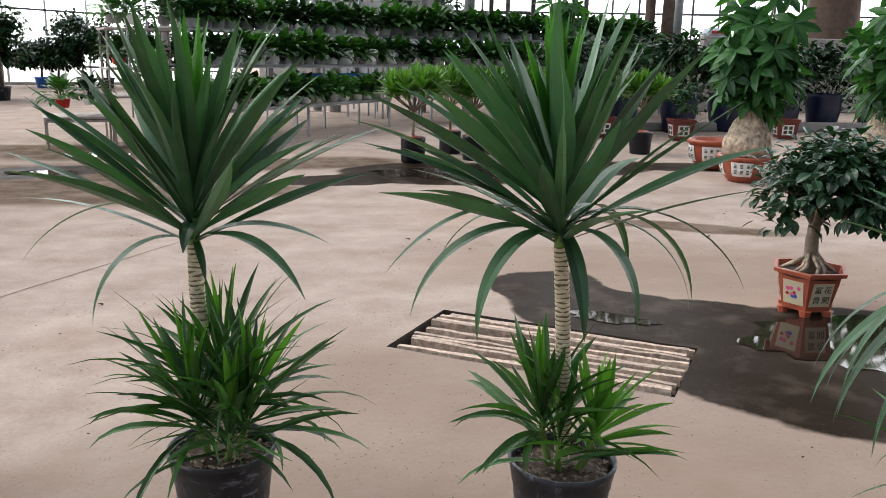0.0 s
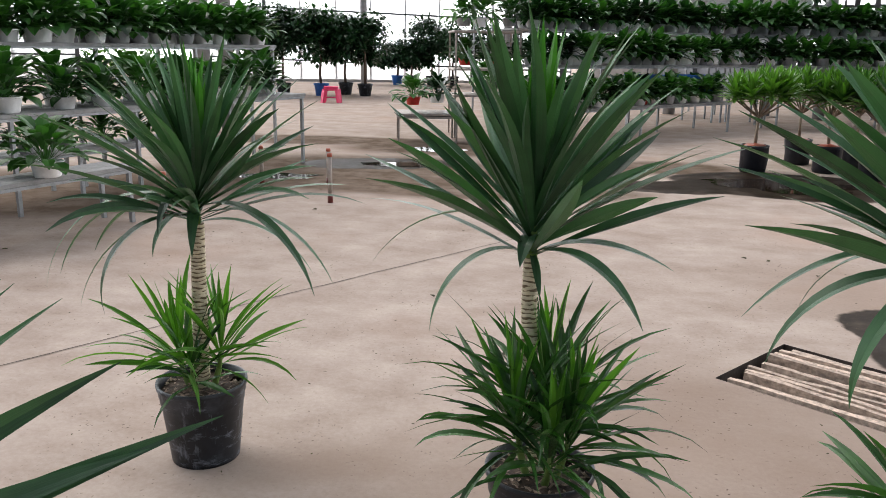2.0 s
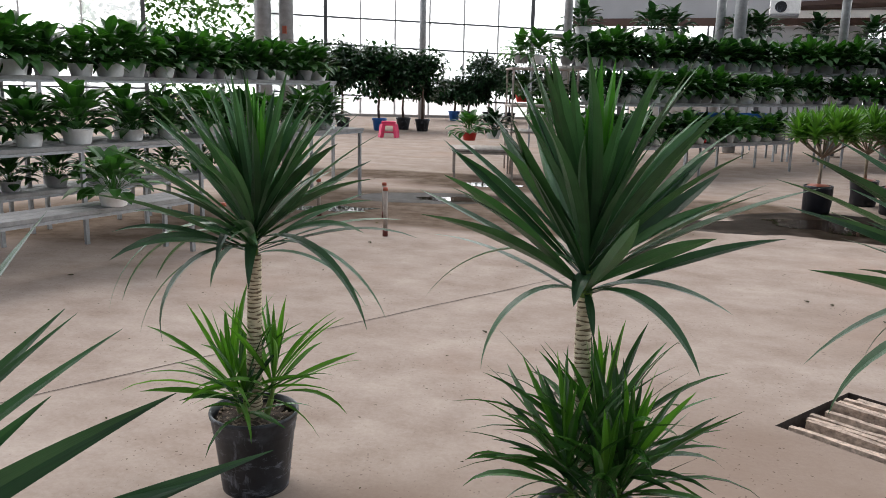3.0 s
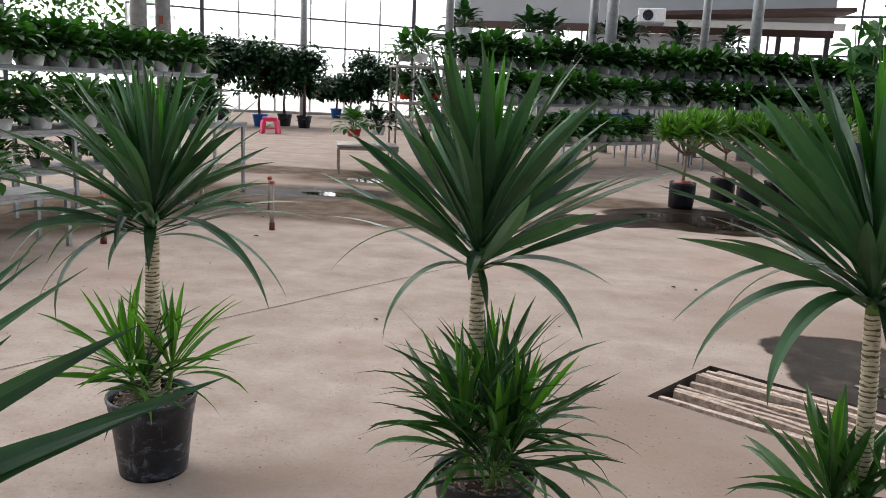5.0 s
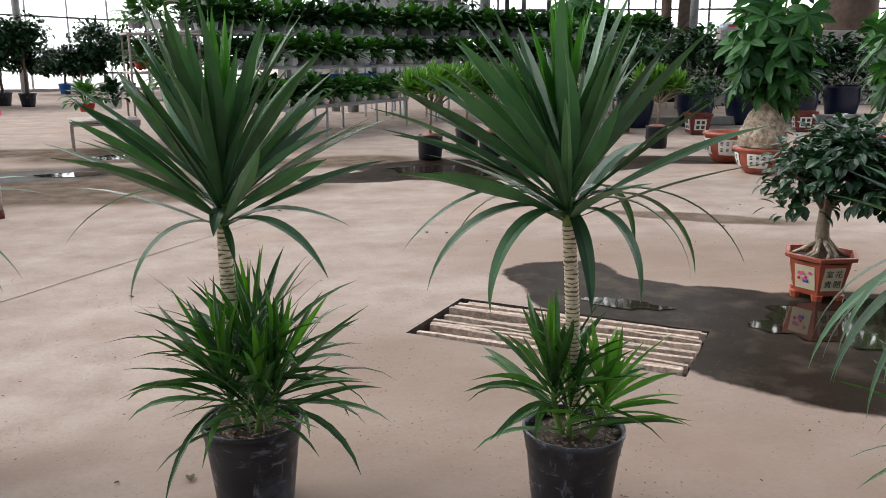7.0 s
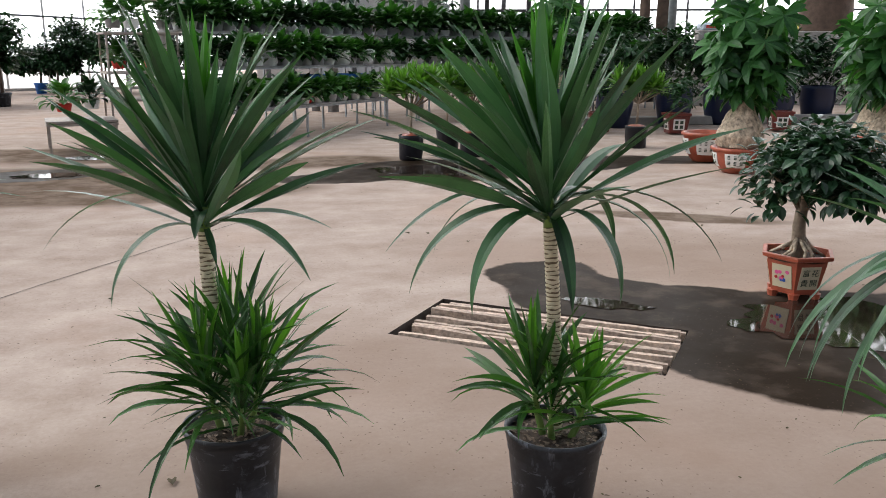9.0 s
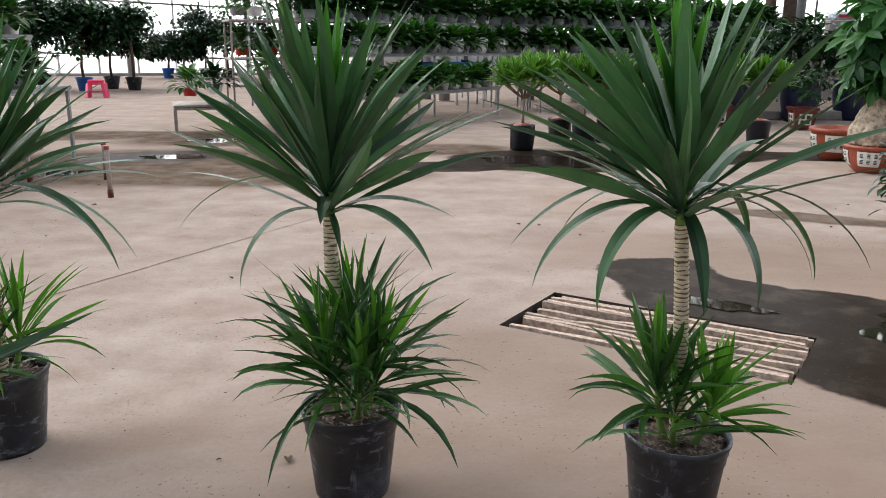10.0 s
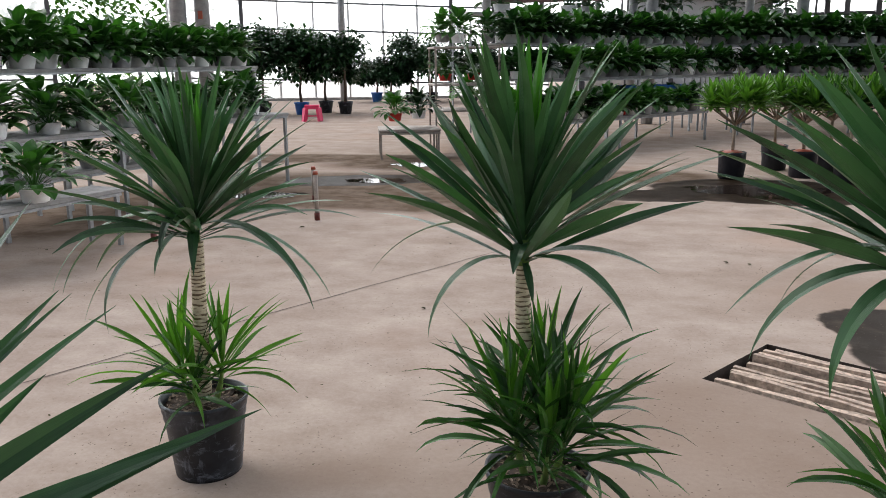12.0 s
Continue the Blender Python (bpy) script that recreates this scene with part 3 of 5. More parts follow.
def pillar(x, y, r=0.055, top=7.0, sticker=False):
    t = tagged(thing("steel_pillar", pose(x, y, 0), "round galvanised steel pillar", "pillar", "greenhouse pillars"), kind="structure")
    part("shaft", rod(bmesh.new(), (0, 0, 0), (0, 0, top), r, n=14), M["steel"], t, smooth=True)
    part("base_plate", box_bm(-0.2, -0.2, 0, 0.2, 0.2, 0.014, 0.003), M["rust"], t)
    if sticker:
        part("red_label", box_bm(-0.02, -r - 0.004, 2.08, 0.05, -r * 0.6, 2.2), M["terracotta"], t, "faded red sticker")


for x, y, r, s in ((-4.97, 11.64, 0.125, False), (-4.68, 11.87, 0.115, True), (-0.45, 15.76, 0.085, False), (-5.66, 25.58, 0.11, False), (2.67, 18.25, 0.1, False), (3.02, 17.81, 0.13, False), (5.09, 17.92, 0.09, False), (6.02, 17.35, 0.12, False), (11.27, 17.27, 0.1, False)):
    pillar(x, y, r, sticker=s)


def office():
    """Grey lean-to with a brown eave, windows and an air conditioner, behind the long display."""
    t = tagged(thing("office_front", pose(-0.98, 28.23, 0, 0, 0, -9.6) @ Matrix.Scale(2.08, 4), "grey office front with a brown eave and bright windows", "office"), kind="structure")
    part("upper_board", box_bm(0, 0, 1.72, 5.9, 0.08, 4.0), M["grey_wall"], t)
    for x in (0.0, 0.8, 1.5, 2.2, 2.9, 3.6, 4.3, 5.1, 5.8):
        part("window_post", box_bm(x, 0.0, 0, x + 0.07, 0.07, 1.72), M["dark_frame"], t)
    part("dark_pane", box_bm(2.27, 0.02, 0, 4.3, 0.05, 1.6), M["grey_wall"], t, "grey boarded office wall")
    for z in (0.9, 1.30):
        part("window_rail", box_bm(0, 0.01, z, 5.9, 0.05, z + 0.03), M["dark_frame"], t)
    part("fascia", box_bm(3.1, -0.72, 1.66, 5.9, -0.66, 1.76), M["white_label"], t, "white fascia strip")
    bm = bmesh.new()
    bar(bm, (3.0, -0.36, 1.83), (6.0, -0.36, 1.95), 0.06, 0.9)
    part("eave", bm, M["brown_roof"], t, "brown sheet eave")
    part("lintel", box_bm(0, -0.04, 1.6, 5.9, 0, 1.72), M["brown_roof"], t)
    ac = tagged(thing("air_conditioner", pose(5.08, 24.39, 3.44, 0, 0, -9.6) @ Matrix.Scale(1.35, 4), "white outdoor air conditioner with a dark round fan", "air conditioner"))
    part("casing", box_bm(-0.3, -0.14, 0, 0.3, 0.14, 0.30, 0.02), M["bag"], ac)
    part("fan_grille", rod(bmesh.new(), (-0.08, -0.15, 0.15), (-0.08, -0.143, 0.15), 0.115, n=24), M["pot"], ac, "dark round fan grille")
    part("bracket", box_bm(-0.28, -0.16, -0.03, 0.28, 0.5, 0.0), M["steel"], ac)


office()


# ---- dracaenas in black pots ----
def nursery_pot(t, r=0.15, h=0.28, seed=0):
    wall = [(0.0, 0.004), (r * 0.70, 0.004), (r * 0.75, 0.0), (r * 0.76, 0.012), (r * 0.90, h - 0.075), (r * 0.925, h - 0.068), (r * 0.93, h - 0.045), (r * 0.955, h - 0.04), (r * 0.96, h - 0.016),
            (r * 0.995, h - 0.014), (r, h - 0.006), (r * 0.995, h), (r * 0.945, h), (r * 0.93, h - 0.03), (r * 0.92, h - 0.05), (0.0, h - 0.05)]
    part("pot_body", lathe(wall, 40), M["pot"], t, "black plastic nursery pot with a ribbed rim", True)
    rng = random.Random(seed)
    bm = lathe([(0.001, h - 0.02), (r * 0.4, h - 0.022), (r * 0.75, h - 0.028), (r * 0.925, h - 0.034)], 28)
    for v in bm.verts:
        v.co.z += 0.012 * noise.noise(v.co * 40)
    part("soil", bm, M["soil"], t, "dark potting soil with bark", True)
    chips = Bunch()
    for _ in range(150):
        a, q = rng.uniform(0, 2 * math.pi), r * 0.88 * math.sqrt(rng.random())
        chips.add(blade((q * math.cos(a), q * math.sin(a), h - 0.022 + rng.uniform(0, 0.008)), rng.uniform(0, 360), rng.uniform(-10, 35), rng.uniform(0.010, 0.024), rng.uniform(0.006, 0.013), 10, 2, base_width=0.8, peak=0.9))
    c = chips.done("bark_mulch", M["chip"], t, "pale bark chips")
    tagged(c, kind="stuff")


def cane(t, path, r0, r1, name="cane", rings=True):
    v, f = tube(path, [r0 + (r1 - r0) * i / (len(path) - 1) for i in range(len(path))], 14, 0.06)
    c = mesh_object(name, v, f, M["cane"], t, "brown cane ringed with pale leaf scars", True)
    if not rings:
        return c
    pts = [Vector(p) for p in path]
    total = sum((q - p).length for p, q in zip(pts, pts[1:]))
    n = int(total / 0.0125)
    for k in range(n):
        s = (k + 0.5) / n * (len(pts) - 1)
        i = min(int(s), len(pts) - 2)
        p = pts[i].lerp(pts[i + 1], s - i)
        d = (pts[i + 1] - pts[i]).normalized()
        rad = (r0 + (r1 - r0) * s / (len(pts) - 1)) * 1.03
        tilt = Euler((0.22 * noise.noise((k * 1.7, 0, r0 * 99)), 0.22 * noise.noise((0, k * 1.7, r0 * 99)), k * 2.4)).to_matrix()
        q = d.to_track_quat("Z", "Y").to_matrix() @ tilt
        verts, faces, m = [], [], 14
        hw = 0.0047 + 0.0013 * noise.noise((k * 2.1, 5, 0))
        for j in range(m):
            a = 2 * math.pi * j / m
            w = 0.002 * noise.noise((math.cos(a) * 1.5 + k * 3.1, math.sin(a) * 1.5, 0)) * 2
            for zz, rr in ((-hw, rad), (0, rad + 0.0016), (hw, rad)):
                verts.append(p + q @ Vector((rr * math.cos(a), rr * math.sin(a), zz + w)))
        for j in range(m):
            j2 = (j + 1) % m
            faces += [(3 * j, 3 * j2, 3 * j2 + 1, 3 * j + 1), (3 * j + 1, 3 * j2 + 1, 3 * j2 + 2, 3 * j + 2)]
        mesh_object("leaf_scar", verts, faces, M["ring"], c, smooth=True)
    return c


def head(t, name, top, axis, n, length, width, seed, el=(86, 12), droop=(8, 38), young=0.16, spread=0.15, specials=(), leafy="leaf", youngy="leaf_young", segs=9, twist=0.0, label=""):
    """A rosette of sword leaves on a short stem; specials are hanging leaves (az, el, length, width, droop)."""
    rng = random.Random(seed)
    top, axis = Vector(top), Vector(axis).normalized()
    crown = mesh_object(name, *tube([top - axis * 0.01, top + axis * spread * 0.5, top + axis * spread], [width * 0.42, width * 0.30, width * 0.06], 10), M["stem"], t, label or "rosette of long sword-shaped leaves", True)
    lean_az, lean = math.degrees(math.atan2(axis.y, axis.x)), math.degrees(math.acos(min(1, axis.z)))
    for k in range(n):
        u = k / (n - 1)
        az = k * 137.508 + rng.uniform(-38, 38)
        e = min(el[0] + (el[1] - el[0]) * u**0.80 + rng.uniform(-9, 9), 92)
        e = max(e - 0.8 * lean * math.cos(radians(az - lean_az)), el[1] - 9)
        ln = length * (0.70 + 0.30 * min(1, u * 2.2)) * rng.uniform(0.80, 1.16)
        d = droop[0] + (droop[1] - droop[0]) * u**1.2 * rng.uniform(0.35, 1.7)
        org = top + axis * spread * (1 - u) * 0.95
        made = blade(org, az, e, ln, width * rng.uniform(0.8, 1.15), d, segs, fold=rng.uniform(0.12, 0.42), power=rng.uniform(1.2, 2.4), sway=rng.uniform(-30, 30), base_width=0.24, peak=0.52, taper=1.7, roll=rng.uniform(-55, 55))
        mesh_object("leaf", made[0], made[1], M[youngy if u < young else leafy], crown, smooth=True, uvs=made[2])
    for az, e, ln, w, d in specials:
        made = blade(top + axis * rng.uniform(0.0, 0.07), az, e, ln, w * 1.1, d, 14, 0.16, 0.9, rng.uniform(-8, 8), roll=twist + rng.uniform(-15, 15))
        mesh_object("leaf", made[0], made[1], M[leafy], crown, smooth=True, uvs=made[2])
    return crown


def dracaena(x, y, turn, label, top, crown, shoots, seed, pot_r=0.152, cane_r=(0.021, 0.017), bow=(0.0, 0.0)):
    t = thing("dracaena", pose(x, y, 0), label, "potted plant", "row of tall dracaenas")
    nursery_pot(t, pot_r, 0.28, seed)
    base = Vector((0.0, 0.0, 0.24))
    topv = Vector((top[0] - x, top[1] - y, top[2]))
    mid = base.lerp(topv, 0.5) + Vector((bow[0], bow[1], 0))
    path = [base.lerp(mid, s).lerp(mid.lerp(topv, s), s) for s in (0, 0.2, 0.4, 0.6, 0.8, 1.0)]
    cane(t, path, *cane_r)
    head(t, "crown", topv, path[-1] - path[-2], seed=seed, **crown)
    for k, s in enumerate(shoots):
        s = dict(s)
        p = s.pop("at")
        zt = s.pop("z")
        part("shoot_stem", rod(bmesh.new(), (p[0] * 0.6, p[1] * 0.6, 0.24), (p[0], p[1], zt), 0.012, 0.010), M["stem"], t)
        head(t, "side_shoot", (p[0], p[1], zt), (p[0] * 1.5, p[1] * 1.5, 0.5), seed=seed * 10 + k, segs=7, label="side shoot of narrow arching leaves", **s)
    return t


SHOOT = dict(n=42, length=0.38, width=0.022, el=(90, 14), droop=(8, 60), leafy="leaf_low", youngy="leaf_lime", young=0.12, spread=0.10)
dracaena(0.50, 1.39, 0, "tall dracaena with broad leaves and dense shoots in black pot", (0.45, 1.50, 0.84),
         dict(n=78, length=0.56, width=0.043, el=(90, 27), droop=(3, 20), spread=0.20,
              specials=((186, 35, 0.50, 0.042, 95), (214, 30, 0.42, 0.040, 120), (318, 28, 0.44, 0.042, 88), (258, 10, 0.14, 0.04, 80), (340, 30, 0.40, 0.045, 60), (285, -20, 0.16, 0.02, 40))),
         [dict(SHOOT, at=(-0.055, -0.02), z=0.33, n=46), dict(SHOOT, at=(0.06, -0.03), z=0.32, n=46), dict(SHOOT, at=(0.01, 0.06), z=0.36, n=40, length=0.42), dict(SHOOT, at=(0.02, -0.075), z=0.29, n=28, length=0.34)],
         11, cane_r=(0.024, 0.020), bow=(-0.03, 0.0))
dracaena(-0.655, 1.795, 0, "tall dracaena with narrow drooping leaves and bright lower shoots", (-0.629, 1.775, 0.83),
         dict(n=110, length=0.51, width=0.032, el=(89, 22), droop=(4, 32), spread=0.18, young=0.12,
              specials=((182, 24, 0.60, 0.034, 100), (200, 27, 0.62, 0.036, 112), (226, 24, 0.50, 0.038, 130), (172, 15, 0.48, 0.032, 80), (250, 42, 0.26, 0.036, 130), (262, 60, 0.30, 0.038, 150), (290, 45, 0.28, 0.035, 130),
                        (352, 24, 0.56, 0.034, 92), (338, 24, 0.58, 0.036, 100), (8, 15, 0.44, 0.032, 80), (208, 5, 0.5, 0.03, 85))),
         [dict(SHOOT, at=(-0.06, -0.01), z=0.31, n=32, length=0.36, width=0.020, leafy="leaf_lime"), dict(SHOOT, at=(0.06, 0.01), z=0.32, n=32, length=0.34, width=0.020, leafy="leaf_lime"), dict(SHOOT, at=(0.0, -0.06), z=0.28, n=22, length=0.26, width=0.021)],
         22, cane_r=(0.026, 0.022))
dracaena(1.42, 1.11, 0, "tall dracaena with strap leaves hanging beside a pale cane", (1.384, 1.12, 0.885),
         dict(n=78, length=0.53, width=0.044, el=(90, 28), droop=(3, 20), spread=0.20,
              specials=((268, -15, 0.34, 0.038, 72), (208, 28, 0.46, 0.044, 130), (290, 35, 0.42, 0.044, 135), (180, 30, 0.52, 0.040, 112), (340, 32, 0.58, 0.040, 100), (352, 30, 0.52, 0.036, 118), (322, 36, 0.46, 0.034, 125),
                        (192, 30, 0.55, 0.032, 80), (130, 30, 0.5, 0.034, 110), (30, 30, 0.48, 0.034, 120))),
         [dict(SHOOT, at=(-0.055, 0.01), z=0.33, n=34, length=0.34, width=0.027, el=(90, 18), droop=(6, 60)), dict(SHOOT, at=(0.05, -0.055), z=0.31, n=30, length=0.28, width=0.024, leafy="leaf_lime", el=(90, 16), droop=(6, 55)), dict(SHOOT, at=(-0.03, -0.04), z=0.28, n=14, length=0.30)],
         33, cane_r=(0.021, 0.018), bow=(0.012, 0))
dracaena(-0.32, -0.14, 0, "tall dracaena with long dark sword leaves in black pot", (-0.29, -0.12, 0.79),
         dict(n=26, length=0.50, width=0.044, el=(88, 58), droop=(2, 12), spread=0.12, twist=62,
              specials=((30, 56, 0.48000000000000004, 0.030, 14), (26, 52, 0.46, 0.016, 14), (25, 47, 0.48000000000000004, 0.020, 14), (21, 39, 0.49, 0.032, 14), (19, 30, 0.55, 0.030, 14), (33, 50, 0.4, 0.029, 14), (25, 34, 0.41000000000000003, 0.030, 14), (19, 29, 0.47000000000000003, 0.033, 14),
                        (120, 30, 0.6, 0.045, 40), (150, 25, 0.6, 0.045, 50), (200, 25, 0.6, 0.045, 50))),
         [dict(SHOOT, at=(0.02, 0.03), z=0.30, n=24)], 44)
dracaena(2.37, 0.60, 0, "tall dracaena with long arching leaves in a black pot", (2.35, 0.62, 0.80),
         dict(n=50, length=0.42, width=0.034, el=(86, 30), droop=(6, 30), spread=0.15,
              specials=((165, 22, 0.62, 0.032, 105), (172, 16, 0.60, 0.030, 100), (158, 24, 0.56, 0.030, 110), (181, 10, 0.58, 0.032, 105), (150, 20, 0.56, 0.030, 100), (190, 20, 0.55, 0.030, 110), (176, 30, 0.60, 0.030, 118), (168, 8, 0.58, 0.028, 95))),
         [dict(SHOOT, at=(-0.05, 0.03), z=0.30, n=30)], 55)


# ---- bonsai and caudex trees ----
def hex_pot(t, r, h, feet=0.03):
    """Six-sided flared terracotta pot with framed label panels and scalloped feet."""
    turn = 0.0
    prof = [(0.01, feet), (r * 0.70, feet), (r * 0.72, feet + 0.012), (r * 0.92, h - 0.055), (r * 0.93, h - 0.03), (r * 1.08, h - 0.022), (r * 1.10, h - 0.004), (r * 1.09, h), (r * 0.97, h), (r * 0.90, h - 0.04), (0.01, h - 0.045)]
    part("pot_body", lathe(prof, 6, sides_turn=turn), M["terracotta"], t, "red-brown glazed six-sided pot")
    for k in range(6):
        a = turn + k * math.pi / 3
        bm = bmesh.new()
        q = Vector((math.cos(a), math.sin(a), 0))
        rod(bm, q * r * 0.66 + Vector((0, 0, 0)), q * r * 0.66 + Vector((0, 0, feet + 0.006)), r * 0.13, r * 0.17, 8)
        part("foot", bm, M["terracotta"], t)
    bm = lathe([(0.001, h - 0.028), (r * 0.5, h - 0.030), (r * 0.92, h - 0.036)], 12)
    part("soil", bm, M["soil"], t, "dark soil", True)
    ap = math.cos(math.pi / 6)
    for k in range(6):
        a = turn + (k + 0.5) * math.pi / 3
        z0, z1 = feet + 0.14 * (h - feet), h - 0.058
        r0 = r * (0.72 + 0.20 * (z0 - feet - 0.012) / (h - feet - 0.067)) * ap
        r1 = r * (0.72 + 0.20 * (z1 - feet - 0.012) / (h - feet - 0.067)) * ap
        c, s = math.cos(a), math.sin(a)
        tilt = math.atan2(r1 - r0, z1 - z0)
        m = Matrix.Translation((c * (r0 + r1) / 2, s * (r0 + r1) / 2, (z0 + z1) / 2)) @ Matrix.Rotation(a + math.pi / 2, 4, "Z") @ Matrix.Rotation(math.pi / 2 + tilt, 4, "X")
        w, hh = r * 0.60, (z1 - z0)
        bm = box_bm(-w / 2, -hh / 2, -0.002, w / 2, hh / 2, 0.004)
        bm.transform(m)
        panel = part("label_panel", bm, M["label"], t, "pale label panel")
        m2 = m @ Matrix.Translation((0, 0, 0.0055))
        if k % 2 == 0:
            rng = random.Random(k)
            for j in range(9):
                bm = bmesh.new()
                px, py = rng.uniform(-0.3, 0.3) * w, rng.uniform(-0.32, 0.25) * hh
                bmesh.ops.create_circle(bm, cap_ends=True, segments=7, radius=w * rng.uniform(0.07, 0.13), matrix=m2 @ Matrix.Translation((px, py, 0.0003 * j)))
                part("painted_petal", bm, M[("pink", "pink", "blue_glaze", "red_ink")[j % 4]], panel)
        else:
            chars = "\u82b1\u958b\u5bcc\u8cb4"
            for j in range(4):
                px, py = (0.23 if j < 2 else -0.23) * w, (0.22 if j % 2 == 0 else -0.22) * hh
                cu = bpy.data.curves.new("character", "FONT")
                cu.body, cu.size, cu.align_x, cu.align_y, cu.extrude = chars[j], w * 0.40, "CENTER", "CENTER", 0.0004
                tmp = bpy.data.objects.new("character", cu)
                me = bpy.data.meshes.new_from_object(tmp)
                bpy.data.objects.remove(tmp)
                me.transform(m2 @ Matrix.Translation((px, py, 0)))
                me.materials.clear()
                me.materials.append(M["ink"])
                new("character", me).parent = panel


def bowl_pot(t, r, h):
    """Round terracotta bowl with a rolled rim, a white glazed band and painted marks."""
    prof = [(0.01, 0), (r * 0.55, 0), (r * 0.58, 0.012), (r * 0.66, h * 0.10), (r * 0.86, h * 0.38), (r * 0.95, h * 0.70), (r * 0.97, h * 0.86), (r * 1.06, h * 0.89), (r * 1.08, h * 0.95), (r * 1.05, h), (r * 0.95, h), (r * 0.90, h * 0.86), (0.01, h * 0.84)]
    part("pot_body", lathe(prof, 36), M["terracotta"], t, "red-brown glazed round bowl", True)
    part("soil", lathe([(0.001, h * 0.90), (r * 0.5, h * 0.89), (r * 0.92, h * 0.87)], 20), M["soil"], t, "dark soil", True)
    for k in range(5):
        arc = [radians(k * 72 + a) for a in range(-24, 25, 6)]
        rows_ = [(r * 0.775, h * 0.26), (r * 0.865, h * 0.38), (r * 0.915, h * 0.54), (r * 0.955, h * 0.70), (r * 0.968, h * 0.80)]
        verts = [((q + 0.004) * math.cos(a), (q + 0.004) * math.sin(a), z) for q, z in rows_ for a in arc]
        n = len(arc)
        faces = [(j * n + i, j * n + i + 1, j * n + n + i + 1, j * n + n + i) for j in range(len(rows_) - 1) for i in range(n - 1)]
        band = mesh_object("label_panel", verts, faces, M["white_label"], t, "white glazed panel", True)
        for col in range(3):
            for line in range(2):
                a = radians(k * 72 + (col - 1) * 14)
                z = h * (0.66 - 0.22 * line)
                q = r * (0.945 - 0.055 * line) + 0.006
                bm = bmesh.new()
                for i in range(3):
                    box(bm, -0.011, -0.002, (i - 1) * 0.011 - 0.003, 0.011, 0.002, (i - 1) * 0.011 + 0.003)
                bm.transform(Matrix.Translation((q * math.cos(a), q * math.sin(a), z)) @ Matrix.Rotation(a + math.pi / 2, 4, "Z"))
                part("writing_mark", bm, M["ink"], band)


def leaf_cloud(t, name, material, centre, radii, count, size, seed, label, single=0, shell=0.55, lumps=7):
    """Leaves spread through an uneven cluster of lumps; the first `single` ones are objects of their own."""
    rng = random.Random(seed)
    centre = Vector(centre)
    balls = []
    for _ in range(lumps):
        a, b = rng.uniform(0, 2 * math.pi), rng.uniform(-0.4, 1.0)
        q = math.sqrt(max(0, 1 - b * b))
        balls.append((centre + Vector((radii[0] * 0.62 * q * math.cos(a), radii[1] * 0.62 * q * math.sin(a), radii[2] * 0.6 * b)), rng.uniform(0.38, 0.55)))
    protos = []
    rest = Bunch()
    crown = None
    for k in range(count):
        c, f = balls[k % lumps]
        a, b = rng.uniform(0, 2 * math.pi), rng.uniform(-0.75, 1.0)
        q = math.sqrt(1 - b * b)
        d = Vector((q * math.cos(a), q * math.sin(a), b))
        rr = f * (shell + (1 - shell) * rng.random())
        p = c + Vector((d.x * radii[0] * rr, d.y * radii[1] * rr, d.z * radii[2] * rr))
        az = math.degrees(a) + rng.uniform(-50, 50)
        made = (p, az, rng.uniform(-50, 35) + 20 * b, size * rng.uniform(0.7, 1.2), size * rng.uniform(0.5, 0.65))
        if k < single:
            protos.append(made)
        else:
            rest.add(oval(*made, droop=rng.uniform(10, 60)))
    if single:
        crown = new(name)
        crown.parent = t
        tagged(crown, label)
        shapes = []
        for j in range(5):
            v, f, u = oval((0, 0, 0), 0, 0, 1.0, 0.6, 20 + 12 * j)
            o = mesh_object("leaf", v, f, material, crown, smooth=True, uvs=u)
            o.matrix_basis = Matrix.Translation(protos[j][0]) @ Euler((0, radians(-protos[j][2]), radians(protos[j][1]))).to_matrix().to_4x4() @ Matrix.Diagonal((protos[j][3],) * 3 + (1,))
            shapes.append(o.data)
        for j, (p, az, e, ln, w) in enumerate(protos[5:]):
            o = new("leaf", shapes[j % 5])
            o.parent = crown
            o.matrix_basis = Matrix.Translation(p) @ Euler((radians(rng.uniform(-30, 30)), radians(-e), radians(az))).to_matrix().to_4x4() @ Matrix.Diagonal((ln,) * 3 + (1,))
        if rest.v:
            tagged(rest.done("inner_foliage", material, crown), kind="stuff")
    else:
        crown = rest.done(name, material, t, label)
    return crown


